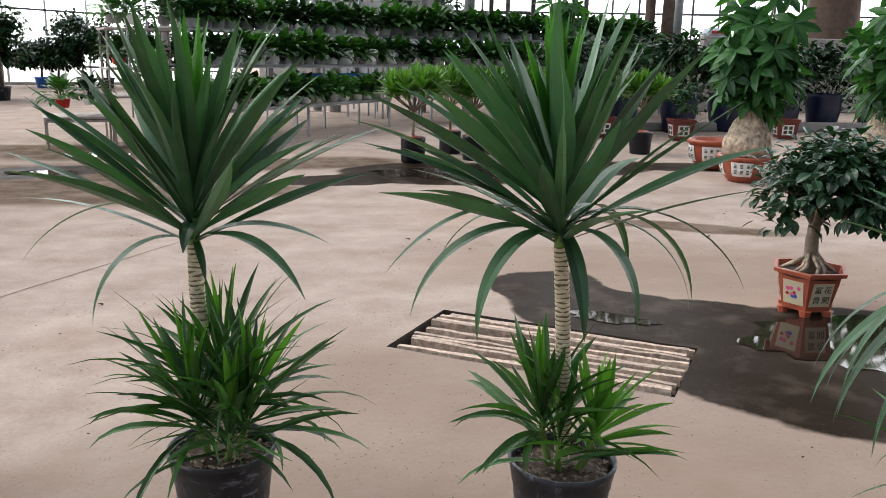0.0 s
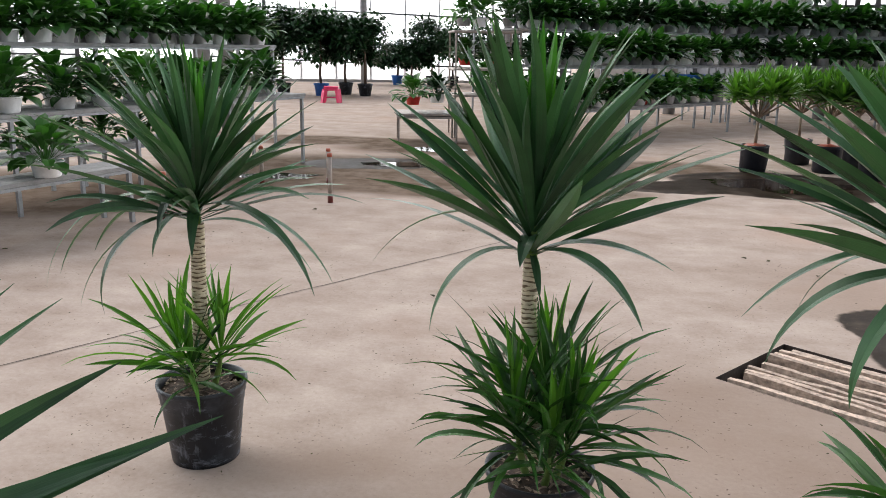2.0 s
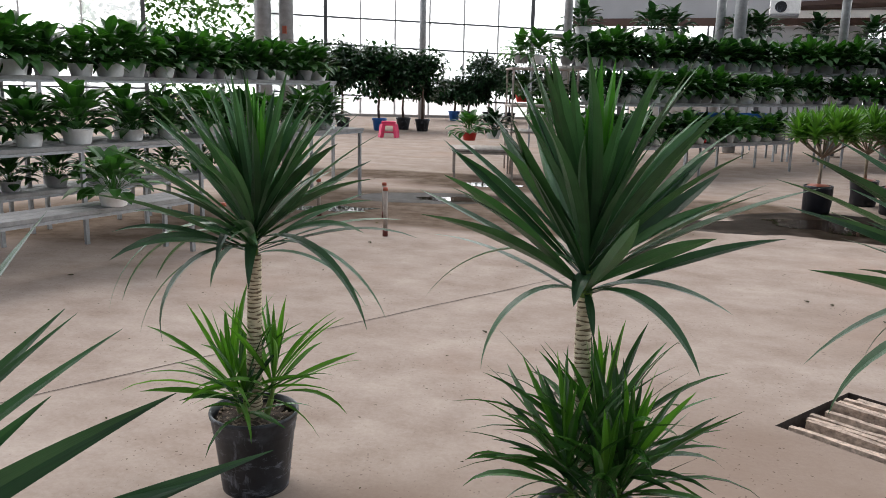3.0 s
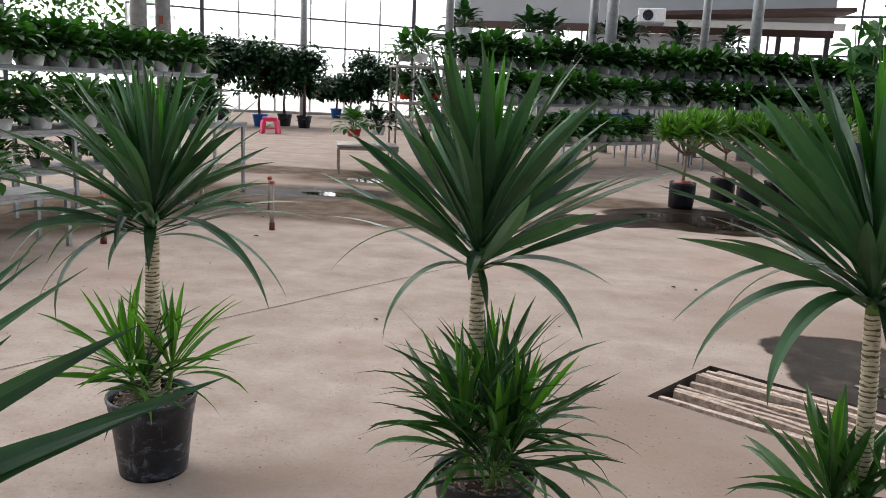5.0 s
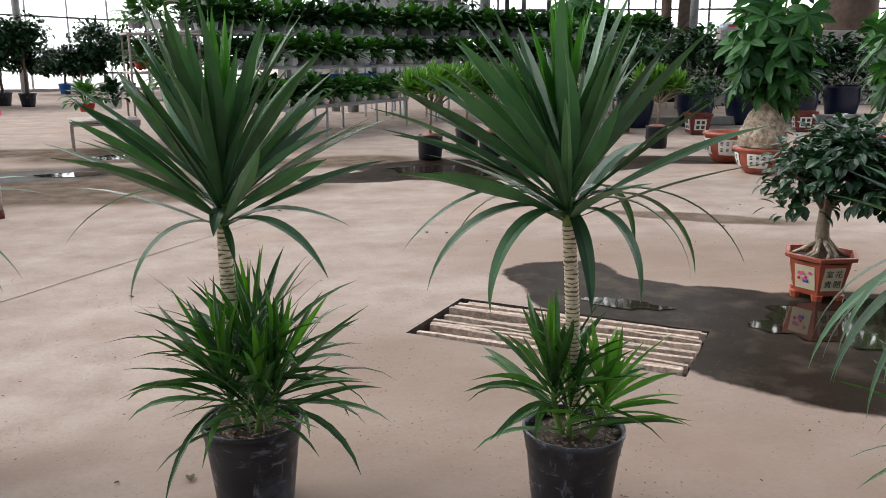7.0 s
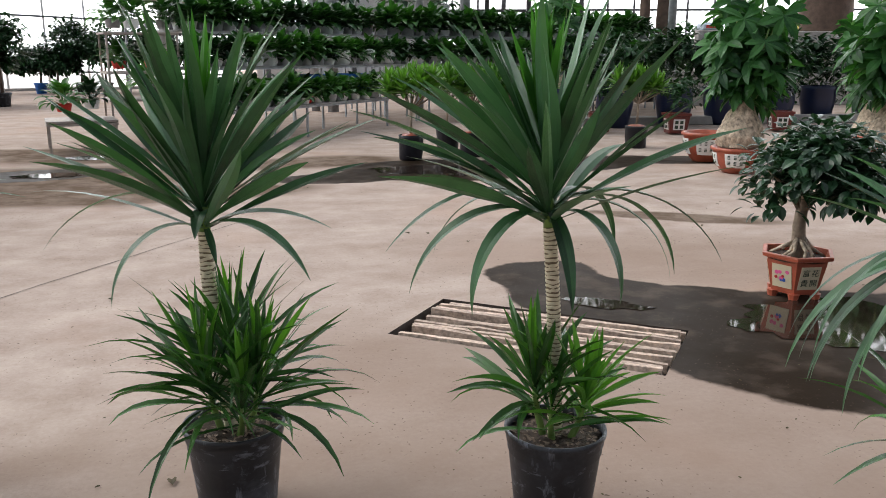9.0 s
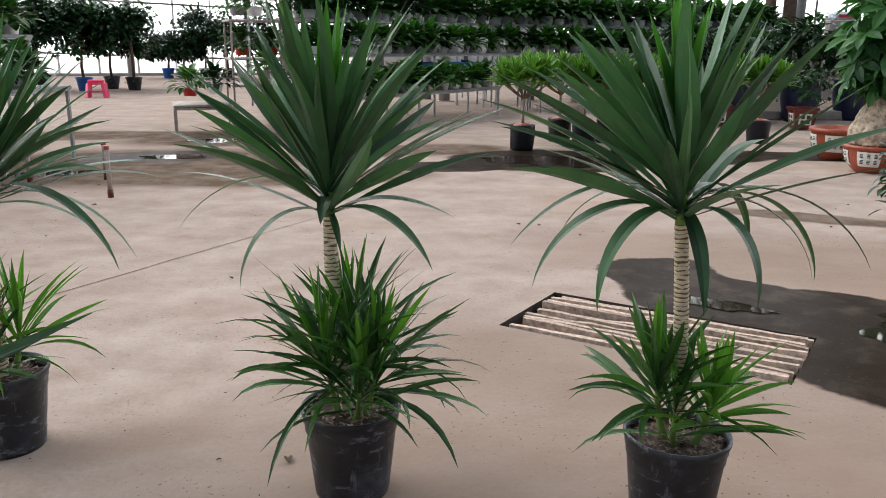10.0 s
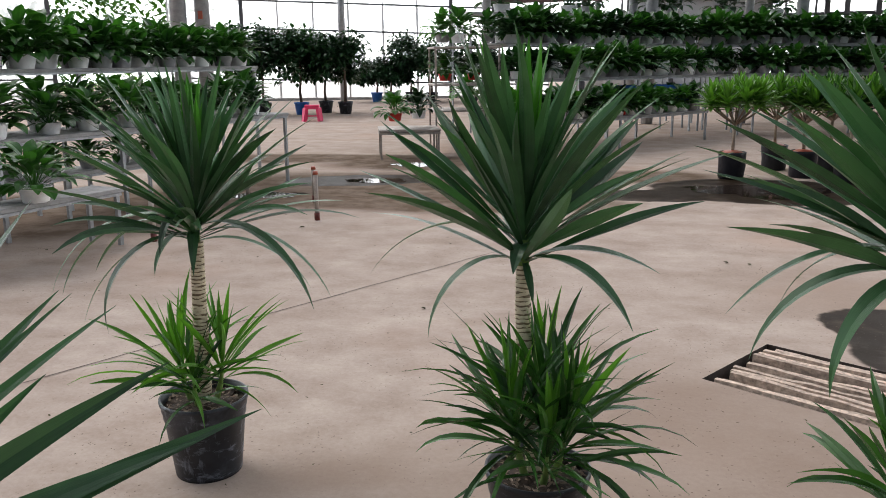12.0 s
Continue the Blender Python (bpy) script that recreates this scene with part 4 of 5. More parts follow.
def ficus_bonsai(x, y, turn, label, seed, r=0.195, h=0.26):
    t = thing("ficus_bonsai", pose(x, y, 0, 0, 0, turn), label, "bonsai", "bonsai pots")
    hex_pot(t, r, h)
    rng = random.Random(seed)
    v, f = tube([(0, 0, h - 0.04), (0.01, 0, h + 0.05), (-0.005, 0.01, h + 0.14), (0.0, 0.0, h + 0.30)], [0.05, 0.04, 0.036, 0.032], 10, 0.3)
    mesh_object("trunk", v, f, M["bark"], t, "gnarled grey-brown trunk", True)
    for k in range(12):
        a = k * 0.55 + rng.uniform(-0.2, 0.2)
        q = rng.uniform(0.10, 0.17)
        v, f = tube([(0.02 * math.cos(a), 0.02 * math.sin(a), h + rng.uniform(0.03, 0.09)), (0.6 * q * math.cos(a + 0.3), 0.6 * q * math.sin(a + 0.3), h + 0.012), (q * math.cos(a), q * math.sin(a), h - 0.03)], [0.012, 0.009, 0.006], 7, 0.3)
        mesh_object("root", v, f, M["caudex"], t, "exposed pale root", True)
    for k in range(6):
        a = k * 1.05
        v, f = tube([(0, 0, h + 0.22), (0.09 * math.cos(a), 0.09 * math.sin(a), h + 0.34), (0.24 * math.cos(a), 0.24 * math.sin(a), h + 0.48)], [0.018, 0.012, 0.006], 7)
        mesh_object("branch", v, f, M["bark"], t, smooth=True)
    leaf_cloud(t, "crown", M["ficus"], (0.036, -0.08, h + 0.40), (0.42, 0.42, 0.35), 2300, 0.082, seed, "dense rounded crown of glossy dark leaves", single=295, lumps=22, shell=0.3)
    return t


ficus_bonsai(3.66, 2.86, 52, "ficus bonsai with exposed roots in a red six-sided pot", 3)



def pachira(x, y, turn, label, seed, scale=1.0, branches=11, low=0.35, each=9):
    t = thing("money_tree", pose(x, y, 0, 0, 0, turn) @ Matrix.Scale(1.4, 4), label, "potted tree", "swollen-trunk trees")
    rng = random.Random(seed)
    bowl_pot(t, 0.215 * scale, 0.215 * scale)
    b = 0.215 * scale
    prof = [(0.17, b), (0.185, b + 0.03), (0.18, b + 0.10), (0.155, b + 0.18), (0.115, b + 0.26), (0.088, b + 0.33), (0.06, b + 0.37), (0.01, b + 0.38)]
    bm = lathe([(r * scale, z) for r, z in prof], 40, 0.16, 0, seed)
    bmesh.ops.subdivide_edges(bm, edges=bm.edges[:], cuts=2, use_grid_fill=True)
    for v in bm.verts:
        v.co += Vector((v.co.x, v.co.y, 0)).normalized() * (0.014 * noise.noise(Vector((v.co.x * 34, v.co.y * 34, v.co.z * 12 + seed))) + 0.008 * noise.noise(v.co * 70))
    part("swollen_trunk", bm, M["caudex"], t, "swollen pale cracked trunk", True)
    top = b + 0.33
    shapes = []
    for j in range(4):
        bun = Bunch()
        n = 6
        for i in range(n):
            bun.add(blade((0, 0, 0), (i - (n - 1) / 2) * 48 + rng.uniform(-8, 8), rng.uniform(-5, 20), rng.uniform(0.85, 1.1) * (1 - 0.08 * abs(i - 2.5)), 0.30, rng.uniform(25, 60), 5, 0.15, 1.3, 0, 0.12, 0.55))
        me = bpy.data.meshes.new("palmate_leaf")
        me.from_pydata(bun.v, [], bun.f)
        me.polygons.foreach_set("use_smooth", [True] * len(me.polygons))
        layer = me.uv_layers.new(name="UVMap")
        idx = np.empty(len(me.loops), dtype=np.int32)
        me.loops.foreach_get("vertex_index", idx)
        layer.data.foreach_set("uv", np.asarray(bun.u, dtype=np.float32)[idx].ravel())
        me.materials.append(M["money"])
        shapes.append(me)
    for k in range(branches):
        a = k * 2.4 + rng.uniform(-0.3, 0.3)
        lean = rng.uniform(0.06, 0.26)
        hgt = rng.uniform(low, 1.15) * scale
        p0 = Vector((0.05 * math.cos(a), 0.05 * math.sin(a), top - 0.03))
        p2 = p0 + Vector((lean * math.cos(a), lean * math.sin(a), hgt))
        p1 = p0.lerp(p2, 0.5) + Vector((0, 0, 0.06))
        v, f = tube([p0, p1, p2], [0.014, 0.011, 0.006], 7)
        br = mesh_object("branch", v, f, M["stem"], t, "green leafy branch", True)
        for i in range(each):
            s = 0.05 + 0.95 * (i + rng.random()) / each
            p = p0.lerp(p1, s).lerp(p1.lerp(p2, s), s)
            la = i * 137.5 + rng.uniform(-25, 25)
            out = rng.uniform(0.06, 0.17)
            q = p + Vector((out * math.cos(radians(la)), out * math.sin(radians(la)), rng.uniform(0.0, 0.08)))
            o = new("palmate_leaf", shapes[(i + k) % 4])
            o.parent = br
            sz = rng.uniform(0.19, 0.27) * scale
            o.matrix_basis = Matrix.Translation(q) @ Euler((radians(rng.uniform(-25, 25)), radians(rng.uniform(25, 75)), radians(la))).to_matrix().to_4x4() @ Matrix.Diagonal((sz, sz, sz, 1))
    return t


pachira(6.32, 7.22, 12, "money tree with a swollen cracked trunk in red bowl", 7)
pachira(7.99, 6.72, 40, "money tree with a swollen cracked trunk in a wide red bowl", 8, 1.05)
pachira(7.23, 14.71, 25, "tall money tree with hanging palmate leaves behind blue pots", 12, 1.35, 4, 0.95, 6)
pachira(8.99, 8.05, 70, "money tree with hanging palmate leaves in a red bowl", 10)
spare = thing("terracotta_pot", pose(6.55, 8.24, 0, 0, 0, 20) @ Matrix.Scale(1.5, 4), "red and white round pot on the floor", "pot")
bowl_pot(spare, 0.2, 0.25)


def bag_tree(x, y, seed, h=0.62, label="small branching yucca in a black planting bag"):
    t = thing("bagged_yucca", pose(x, y, 0, 0, 0, seed * 40) @ Matrix.Scale(1.55, 4), label, "potted plant", "row of bagged yuccas")
    rng = random.Random(seed)
    r = 0.10
    bm = lathe([(0.01, 0), (r * 0.93, 0), (r * 0.97, 0.02), (r, 0.10), (r * 1.04, 0.185), (r * 1.06, 0.205), (r * 1.0, 0.207), (r * 0.95, 0.18), (0.01, 0.175)], 26, 0.10, 0, seed)
    part("planting_bag", bm, M["dark_bag"], t, "crumpled black plastic bag", True)
    bm = lathe([(0.001, 0.222), (r * 0.6, 0.214), (r * 0.96, 0.196)], 16, 0.2, 0, seed)
    part("soil", bm, M["terracotta"], t, "red-brown clay soil", True)
    fork = Vector((0.01, 0, 0.20 + h * 0.36))
    v, f = tube([(0, 0, 0.2), (0.008, 0.004, 0.20 + h * 0.18), fork], [0.014, 0.011, 0.012], 8, 0.15)
    mesh_object("trunk", v, f, M["bark"], t, "pale thin trunk", True)
    crown = Bunch()
    for k in range(11):
        a = k * 2.4 + rng.uniform(-0.2, 0.2)
        q = rng.uniform(0.07, 0.22) if k else 0
        tip = fork + Vector((q * math.cos(a), q * math.sin(a), rng.uniform(0.09, 0.16)))
        v, f = tube([fork - Vector((0, 0, 0.01)), fork.lerp(tip, 0.5) + Vector((0, 0, -0.01)), tip], [0.008, 0.007, 0.006], 7, 0.1)
        mesh_object("branch", v, f, M["bark"], t, smooth=True)
        for i in range(34):
            u = i / 34
            crown.add(blade(tip + Vector((0, 0, 0.06 * (1 - u))), i * 137.5, 88 - 95 * u + rng.uniform(-8, 8), rng.uniform(0.14, 0.20), 0.040, rng.uniform(5, 40), 4, 0.2, 1.3))
    crown.done("crown", M["yucca"], t, "bushy crown of narrow yellow-green leaves")


for i, (x, y) in enumerate(((2.87, 9.27), (3.60, 10.12), (3.74, 9.42), (4.24, 9.95), (4.10, 8.95), (6.40, 9.82), (5.45, 11.44))):
    bag_tree(x, y, i + 1)


# ---- far trees, stool ----
def ball_tree(x, y, seed, pot="pot", h=1.35, r=0.5):
    t = thing("ficus_tree", pose(x, y, 0, 0, 0, seed * 50) @ Matrix.Scale(2.0, 4), "dark ficus tree with a rounded crown in a plastic pot", "potted tree", "ficus trees by the wall")
    part("pot_body", lathe([(0.01, 0), (0.075, 0), (0.10, 0.145), (0.108, 0.15), (0.108, 0.17), (0.095, 0.17), (0.09, 0.14), (0.01, 0.14)], 20), M[pot], t, "", True)
    v, f = tube([(0, 0, 0.12), (0.015, 0.01, 0.3), (0.0, 0.0, 0.5), (0, 0, h * 0.75)], [0.022, 0.016, 0.015, 0.012], 8, 0.2)
    mesh_object("trunk", v, f, M["trunk"], t, smooth=True)
    leaf_cloud(t, "crown", M["broad_dark"], (0, 0, h * 0.62), (r * 1.15, r * 1.15, h * 0.46), 2300, 0.085, seed, "rounded crown of dark leaves", lumps=14, shell=0.2)


for i, (x, y, p, h, r) in enumerate(((-7.9, 21.6, "pot", 1.15, 0.46), (-6.9, 21.2, "pot", 1.16, 0.46), (-5.9, 21.44, "blue_plastic", 1.13, 0.45), (-5.4, 22.2, "pot", 1.10, 0.42), (-4.72, 21.7, "pot", 1.06, 0.42),
                                     (-5.1, 28.4, "blue_plastic", 0.72, 0.38), (-4.6, 28.4, "pot", 0.78, 0.38), (-3.9, 28.7, "pot", 1.18, 0.51), (-3.1, 28.5, "pot", 1.12, 0.49), (-1.6, 28.0, "pot", 1.1, 0.49))):
    ball_tree(x, y, i + 1, p, h, r)


def stool(x, y):
    t = thing("plastic_stool", pose(x, y, 0, 0, 0, 12) @ Matrix.Scale(1.58, 4), "small pink-red plastic stool on the concrete", "stool")
    part("seat", box_bm(-0.115, -0.10, 0.225, 0.115, 0.10, 0.25, 0.01), M["pink_plastic"], t)
    part("apron", box_bm(-0.11, -0.095, 0.185, 0.11, 0.095, 0.226, 0.008), M["pink_plastic"], t)
    for sx in (-1, 1):
        for sy in (-1, 1):
            bm = bmesh.new()
            bar(bm, (sx * 0.125, sy * 0.11, 0), (sx * 0.10, sy * 0.085, 0.2), 0.055)
            part("leg", bm, M["pink_plastic"], t)
    part("stretcher", box_bm(-0.118, -0.015, 0.07, 0.118, 0.015, 0.09), M["pink_plastic"], t)


stool(-4.91, 18.87)


# ---- potted plants for the displays ----
def lily(seed, pot="bag", leafm="broad", size=1.0, label="leafy green plant in a white plastic pot"):
    t = thing("potted_plant", pose(0, 0, -50), label, "potted plant", "plants on the displays")
    rng = random.Random(seed)
    r, h = 0.070 * size, 0.072 * size
    bm = lathe([(0.01, 0), (r * 0.78, 0), (r * 0.82, 0.005), (r, h * 0.9), (r * 1.08, h), (r * 1.0, h * 1.02), (r * 0.9, h * 0.9), (0.01, h * 0.88)], 18, 0.10 if pot == "bag" else 0.02, 0, seed)
    part("pot_body", bm, M[pot], t, "", True)
    b = Bunch()
    for k in range(58):
        u = k / 58
        a = k * 137.5 + rng.uniform(-20, 20)
        e = 86 - 80 * u + rng.uniform(-10, 10)
        stalk = rng.uniform(0.06, 0.16) * size
        p = Vector((0, 0, h * 0.9)) + Vector((math.cos(radians(a)) * math.cos(radians(e)), math.sin(radians(a)) * math.cos(radians(e)), math.sin(radians(e)))) * stalk
        b.add(blade((0.01 * math.cos(radians(a)), 0.01 * math.sin(radians(a)), h * 0.85), a, e, stalk * 1.05, 0.005, 4, 2))
        b.add(blade(p, a, e - 14, rng.uniform(0.09, 0.14) * size, rng.uniform(0.055, 0.080) * size, rng.uniform(30, 95), 4, 0.15, 1.2, rng.uniform(-30, 30), 0.15, 0.42))
    b.done("foliage", M[leafm], t)
    return t


PROTO = [lily(1), lily(2, "bag_grey", label="leafy green plant in a grey plastic pot"), lily(3, "bag", "broad_dark", 0.95, "dark leafy plant in a white plastic pot"), lily(4, "bag_grey", "broad", 1.05, "tall leafy plant in a grey plastic pot"),
         lily(5, "bag", "broad", 1.1), lily(6, "red_pot", "broad", 0.9, "leafy green plant in a red plastic pot"), lily(7, "pot", "broad", 1.3, "bushy green plant in a black hanging pot"), lily(8, "dark_blue", "broad_dark", 1.5, "dark leafy plant in a blue glazed pot")]
used_proto = set()
place_rng = random.Random(77)


def put_plant(k, x, y, z, scale=1.0):
    m = pose(x, y, z, 0, 0, place_rng.uniform(0, 360))
    src = PROTO[k]
    if k not in used_proto:
        used_proto.add(k)
        src.matrix_basis = m
        src.scale = (scale,) * 3
        return src
    o = copy_thing(src, m)
    o.scale = (scale,) * 3
    return o


def shelf_line(a, b, z, depth=0.5, legs=2, label="long grey display board on steel legs", name="display_bench", thick=0.034, leg_to=0.0, board="plank", back=True, floor_legs=True):
    """A board from a to b (front edge) with its depth behind it, on square legs."""
    a, b = Vector((*a, 0)), Vector((*b, 0))
    d = b - a
    t = thing(name, Matrix.Translation(a) @ pose(0, 0, 0, 0, 0, math.degrees(math.atan2(d.y, d.x))), label, "display bench", "display benches")
    size = d.length
    n = 3
    w = depth / n
    for k in range(n):
        part("board", box_bm(-0.03, k * w + 0.004, z - thick, size + 0.03, (k + 1) * w - 0.004, z, 0.003), M[board], t)
    part("front_rail", box_bm(0, 0.0, z - thick - 0.022, size, 0.03, z - thick - 0.001), M["steel"], t)
    part("rear_rail", box_bm(0, depth - 0.035, z - thick - 0.022, size, depth, z - thick - 0.001), M["steel"], t)
    for k in range(legs):
        x = 0.04 + (size - 0.08) * k / max(1, legs - 1)
        for y in ((0.0, depth - 0.04) if back else (0.0,)):
            part("leg", box_bm(x - 0.016, y, leg_to, x + 0.016, y + 0.032, z - thick - 0.022), M["steel"], t)
    return t


def row(a, b, z, depth, step, kinds, rows=1, scale=1.0, jitter=0.03, skip=0.0):
    a, b = Vector((*a, 0)), Vector((*b, 0))
    d = (b - a).normalized()
    side = Vector((-d.y, d.x, 0))
    n = int((b - a).length / step)
    for j in range(rows):
        for k in range(n + 1):
            if place_rng.random() < skip:
                continue
            p = a + d * (k * step + place_rng.uniform(-jitter, jitter) + 0.05 + 0.5 * step * (j % 2)) + side * (depth * (j + 0.5) / rows)
            put_plant(place_rng.choice(kinds), p.x, p.y, z, scale * place_rng.uniform(0.9, 1.12))


# stepped display
shelf_line((-3.41, 3.41), (-2.75, 5.27), 0.45, 0.36, 2)
shelf_line((-4.75, 3.55), (-3.30, 7.60), 0.42, 0.45, 4)
shelf_line((-4.15, 4.01), (-2.45, 8.80), 0.82, 0.80, 5)
shelf_line((-4.92, 4.40), (-3.07, 9.60), 1.37, 0.62, 5)
row((-4.92, 4.40), (-3.12, 9.50), 1.37, 0.55, 0.31, (0, 1, 4, 3, 4), 2, 1.55, 0.05)
row((-4.15, 4.01), (-2.48, 8.70), 0.82, 0.75, 0.46, (0, 2, 4, 1), 2, 1.50, 0.06, skip=0.12)
row((-4.75, 3.55), (-3.32, 7.5), 0.42, 0.40, 0.40, (1, 3, 3), 1, 1.2, 0.05)
put_plant(0, -3.05, 4.62, 0.45, 1.55)


def stake(x, y, h):
    """A short pipe stake with a rusty foot."""
    t = thing("pipe_stake", pose(x, y, 0), "short white pipe stake with a rusty foot on concrete", "stake", "pipe stakes by the display")
    part("pipe", rod(bmesh.new(), (0, 0, 0.07), (0, 0, h), 0.021, n=12), M["rusty"], t, smooth=True)
    part("foot", rod(bmesh.new(), (0, 0, 0), (0, 0, 0.07), 0.026, n=12), M["dark_red"], t, "rusty red foot", True)
    part("cap", rod(bmesh.new(), (0, 0, h), (0, 0, h + 0.03), 0.026, 0.022, 12), M["terracotta"], t, "faded red cap", True)


for x, y, h in ((-1.47, 6.35, 0.42), (-2.57, 5.38, 0.36), (-2.42, 7.19, 0.36), (-1.75, 7.30, 0.34)):
    stake(x, y, h)


# small steel rack
def rack(x, y, turn, w, d, levels, label):
    t = thing("steel_rack", pose(x, y, 0, 0, 0, turn), label, "rack")
    top = max(levels)
    for sx in (0, w):
        for sy in (0, d):
            part("post", box_bm(sx - 0.014, sy - 0.014, 0, sx + 0.014, sy + 0.014, top), M["rusty"], t)
    for z in levels:
        part("shelf", box_bm(-0.03, -0.03, z, w + 0.03, d + 0.03, z + 0.03, 0.003), M["rusty"], t)


rack(-1.02, 11.94, 14, 1.0, 0.8, (0.63, 1.03, 1.60), "rusty white steel rack with three shelves")
rack(-1.73, 11.0, 12, 0.85, 0.75, (0.36, 0.40), "low rusty steel bench beside a rack")
for x, y, z, k in ((-1.55, 11.19, 0.55, 5), (-1.26, 11.64, 0.56, 2), (-0.94, 12.53, 1.1, 5), (-0.49, 12.76, 1.11, 5), (-0.73, 12.68, 1.7, 4), (-0.28, 13.07, 1.72, 1), (-1.02, 12.94, 1.71, 3), (-0.63, 13.31, 0.7, 3)):
    put_plant(k, x, y, z, 1.7)

# long display that turns a corner
TOPS = [((0.05, 13.06), (3.64, 15.98)), ((3.75, 16.05), (10.98, 17.73))]
for (a, b), legs in zip(TOPS, (3, 3)):
    shelf_line(a, b, 1.70, 0.80, legs)
    row((a[0] + 0.1, a[1]), b, 1.70, 0.80, 0.30, (2, 1, 2, 3, 2), 2, 1.95, 0.06)
MIDS = [((0.22, 11.97), (4.4, 15.71)), ((4.49, 15.65), (11.17, 16.74))]
for (a, b), legs in zip(MIDS, (3, 3)):
    shelf_line(a, b, 1.13, 0.72, legs)
    row((a[0] + 0.1, a[1]), b, 1.13, 0.68, 0.30, (0, 2, 3, 1, 2), 2, 1.75, 0.06)
shelf_line((0.18, 10.65), (3.59, 14.21), 0.53, 0.73, 3)
row((0.25, 10.66), (3.52, 14.09), 0.53, 0.68, 0.35, (0, 2, 3, 1, 2), 2, 1.61, 0.05)
put_plant(5, 1.89, 12.67, 0.54, 1.63)
shelf_line((4.42, 14.52), (10.96, 15.83), 0.65, 0.63, 4)
for x, y in ((-0.18, 16.42), (1.21, 17.18), (1.63, 17.53), (3.13, 18.25), (3.53, 18.54), (4.89, 19.30), (6.15, 19.69)):
    put_plant(2, x, y, 2.35, 2.59)
shelf_line((-0.78, 15.53), (8.89, 20.64), 2.35, 0.96, 3)


def ornament(x, y, z, turn):
    """A white glazed long-necked bird figure used as a pot stake."""
    t = thing("bird_ornament", pose(x, y, z, 0, 0, turn) @ Matrix.Scale(1.85, 4), "small white glazed long-necked ornament on the display", "ornament", "white ornaments")
    v, f = tube([(0, 0, 0), (0.0, 0, 0.05), (0.012, 0, 0.09), (0.002, 0, 0.13), (0.018, 0, 0.15), (0.035, 0, 0.14)], [0.022, 0.016, 0.009, 0.008, 0.011, 0.004], 8)
    mesh_object("body", v, f, M["swan"], t, smooth=True)


for k in range(26):
    s = k / 25
    ornament(3.27 + 7.10 * s, 14.58 + 1.77 * s + (0.0 if k % 2 else 0.18), 0.66, 40 * k)


def white_bag(x, y, z, seed):
    t = thing("white_bag_pot", pose(x, y, z, 0, 0, seed * 70) @ Matrix.Scale(1.75, 4), "plant wrapped in a crumpled white plastic bag", "potted plant", "bagged plants on the shelf")
    part("crumpled_bag", lathe([(0.01, 0), (0.085, 0.0), (0.10, 0.03), (0.105, 0.10), (0.095, 0.15), (0.07, 0.165), (0.05, 0.14), (0.01, 0.13)], 20, 0.35, 0, seed), M["bag"], t, "", True)
    b = Bunch()
    rng = random.Random(seed)
    for k in range(24):
        b.add(oval((0, 0, 0.12), k * 137.5, 80 - 60 * k / 24, rng.uniform(0.12, 0.2), 0.06, 60))
    b.done("foliage", M["broad_dark"], t)


for k, (x, y) in enumerate(((2.73, 14.44), (3.27, 14.90), (3.77, 15.38), (1.29, 13.15), (0.74, 12.63))):
    white_bag(x, y, 1.13, k + 1)


def crate(x, y, z, turn, material, label):
    t = thing("plastic_crate", pose(x, y, z, 0, 0, turn) @ Matrix.Scale(1.75, 4), label, "crate")
    bm = box_bm(-0.2, -0.13, 0, 0.2, 0.13, 0.02)
    part("bottom", bm, M[material], t)
    for (x0, y0, x1, y1) in ((-0.2, -0.13, 0.2, -0.115), (-0.2, 0.115, 0.2, 0.13), (-0.2, -0.115, -0.185, 0.115), (0.185, -0.115, 0.2, 0.115)):
        part("side", box_bm(x0, y0, 0.021, x1, y1, 0.20, 0.003), M[material], t)


crate(2.85, 14.29, 0.62, 10, "blue_plastic", "blue plastic crate under the display shelf")
crate(2.11, 14.16, 0.61, 20, "blue_plastic", "blue plastic crate under the display shelf")

# ---- planting bed with hedge and big trunk ----
kerb = box_bm(-0.3, -0.13, 0, 15.0, 0.13, 0.17, 0.02)
k_ob = part("kerb", kerb, M["kerb"])
k_ob.matrix_basis = pose(7.41, 13.27, 0, 0, 0, -4.5)
tagged(k_ob, "low grey kerb of the planting bed", "kerb", kind="structure")
k_ob = part("bed_wall", box_bm(0, 0, 0, 6.77, 0.25, 1.94, 0.02), M["kerb"])
k_ob.matrix_basis = pose(12.59, 18.14, 0, 0, 0, -4.5)
tagged(k_ob, "grey stone wall of a raised planting bed", "wall", kind="structure")
hedge = Bunch()
hr = random.Random(9)
for k in range(7000):
    s = hr.random()
    a = hr.uniform(0, 6.28)
    b = hr.uniform(-1, 1)
    q = math.sqrt(1 - b * b)
    cx = 7.78 + 10.70 * s
    cy = 14.59 + -0.70 * s
    lump = 1 + 0.35 * noise.noise((s * 9, 0, 0)) + 0.25 * noise.noise((s * 22, a, b))
    p = (cx + 0.62 * q * math.cos(a) * lump, cy + 0.64 * q * math.sin(a) * lump, 1.0 + 0.6 * b * lump)
    hedge.add(oval(p, math.degrees(a) + hr.uniform(-50, 50), hr.uniform(-30, 50), hr.uniform(0.11, 0.18), hr.uniform(0.055, 0.09), 30))
h = hedge.done("hedge", M["broad_dark"])
tagged(h, "dense dark green hedge in the planting bed", "hedge", kind="stuff")


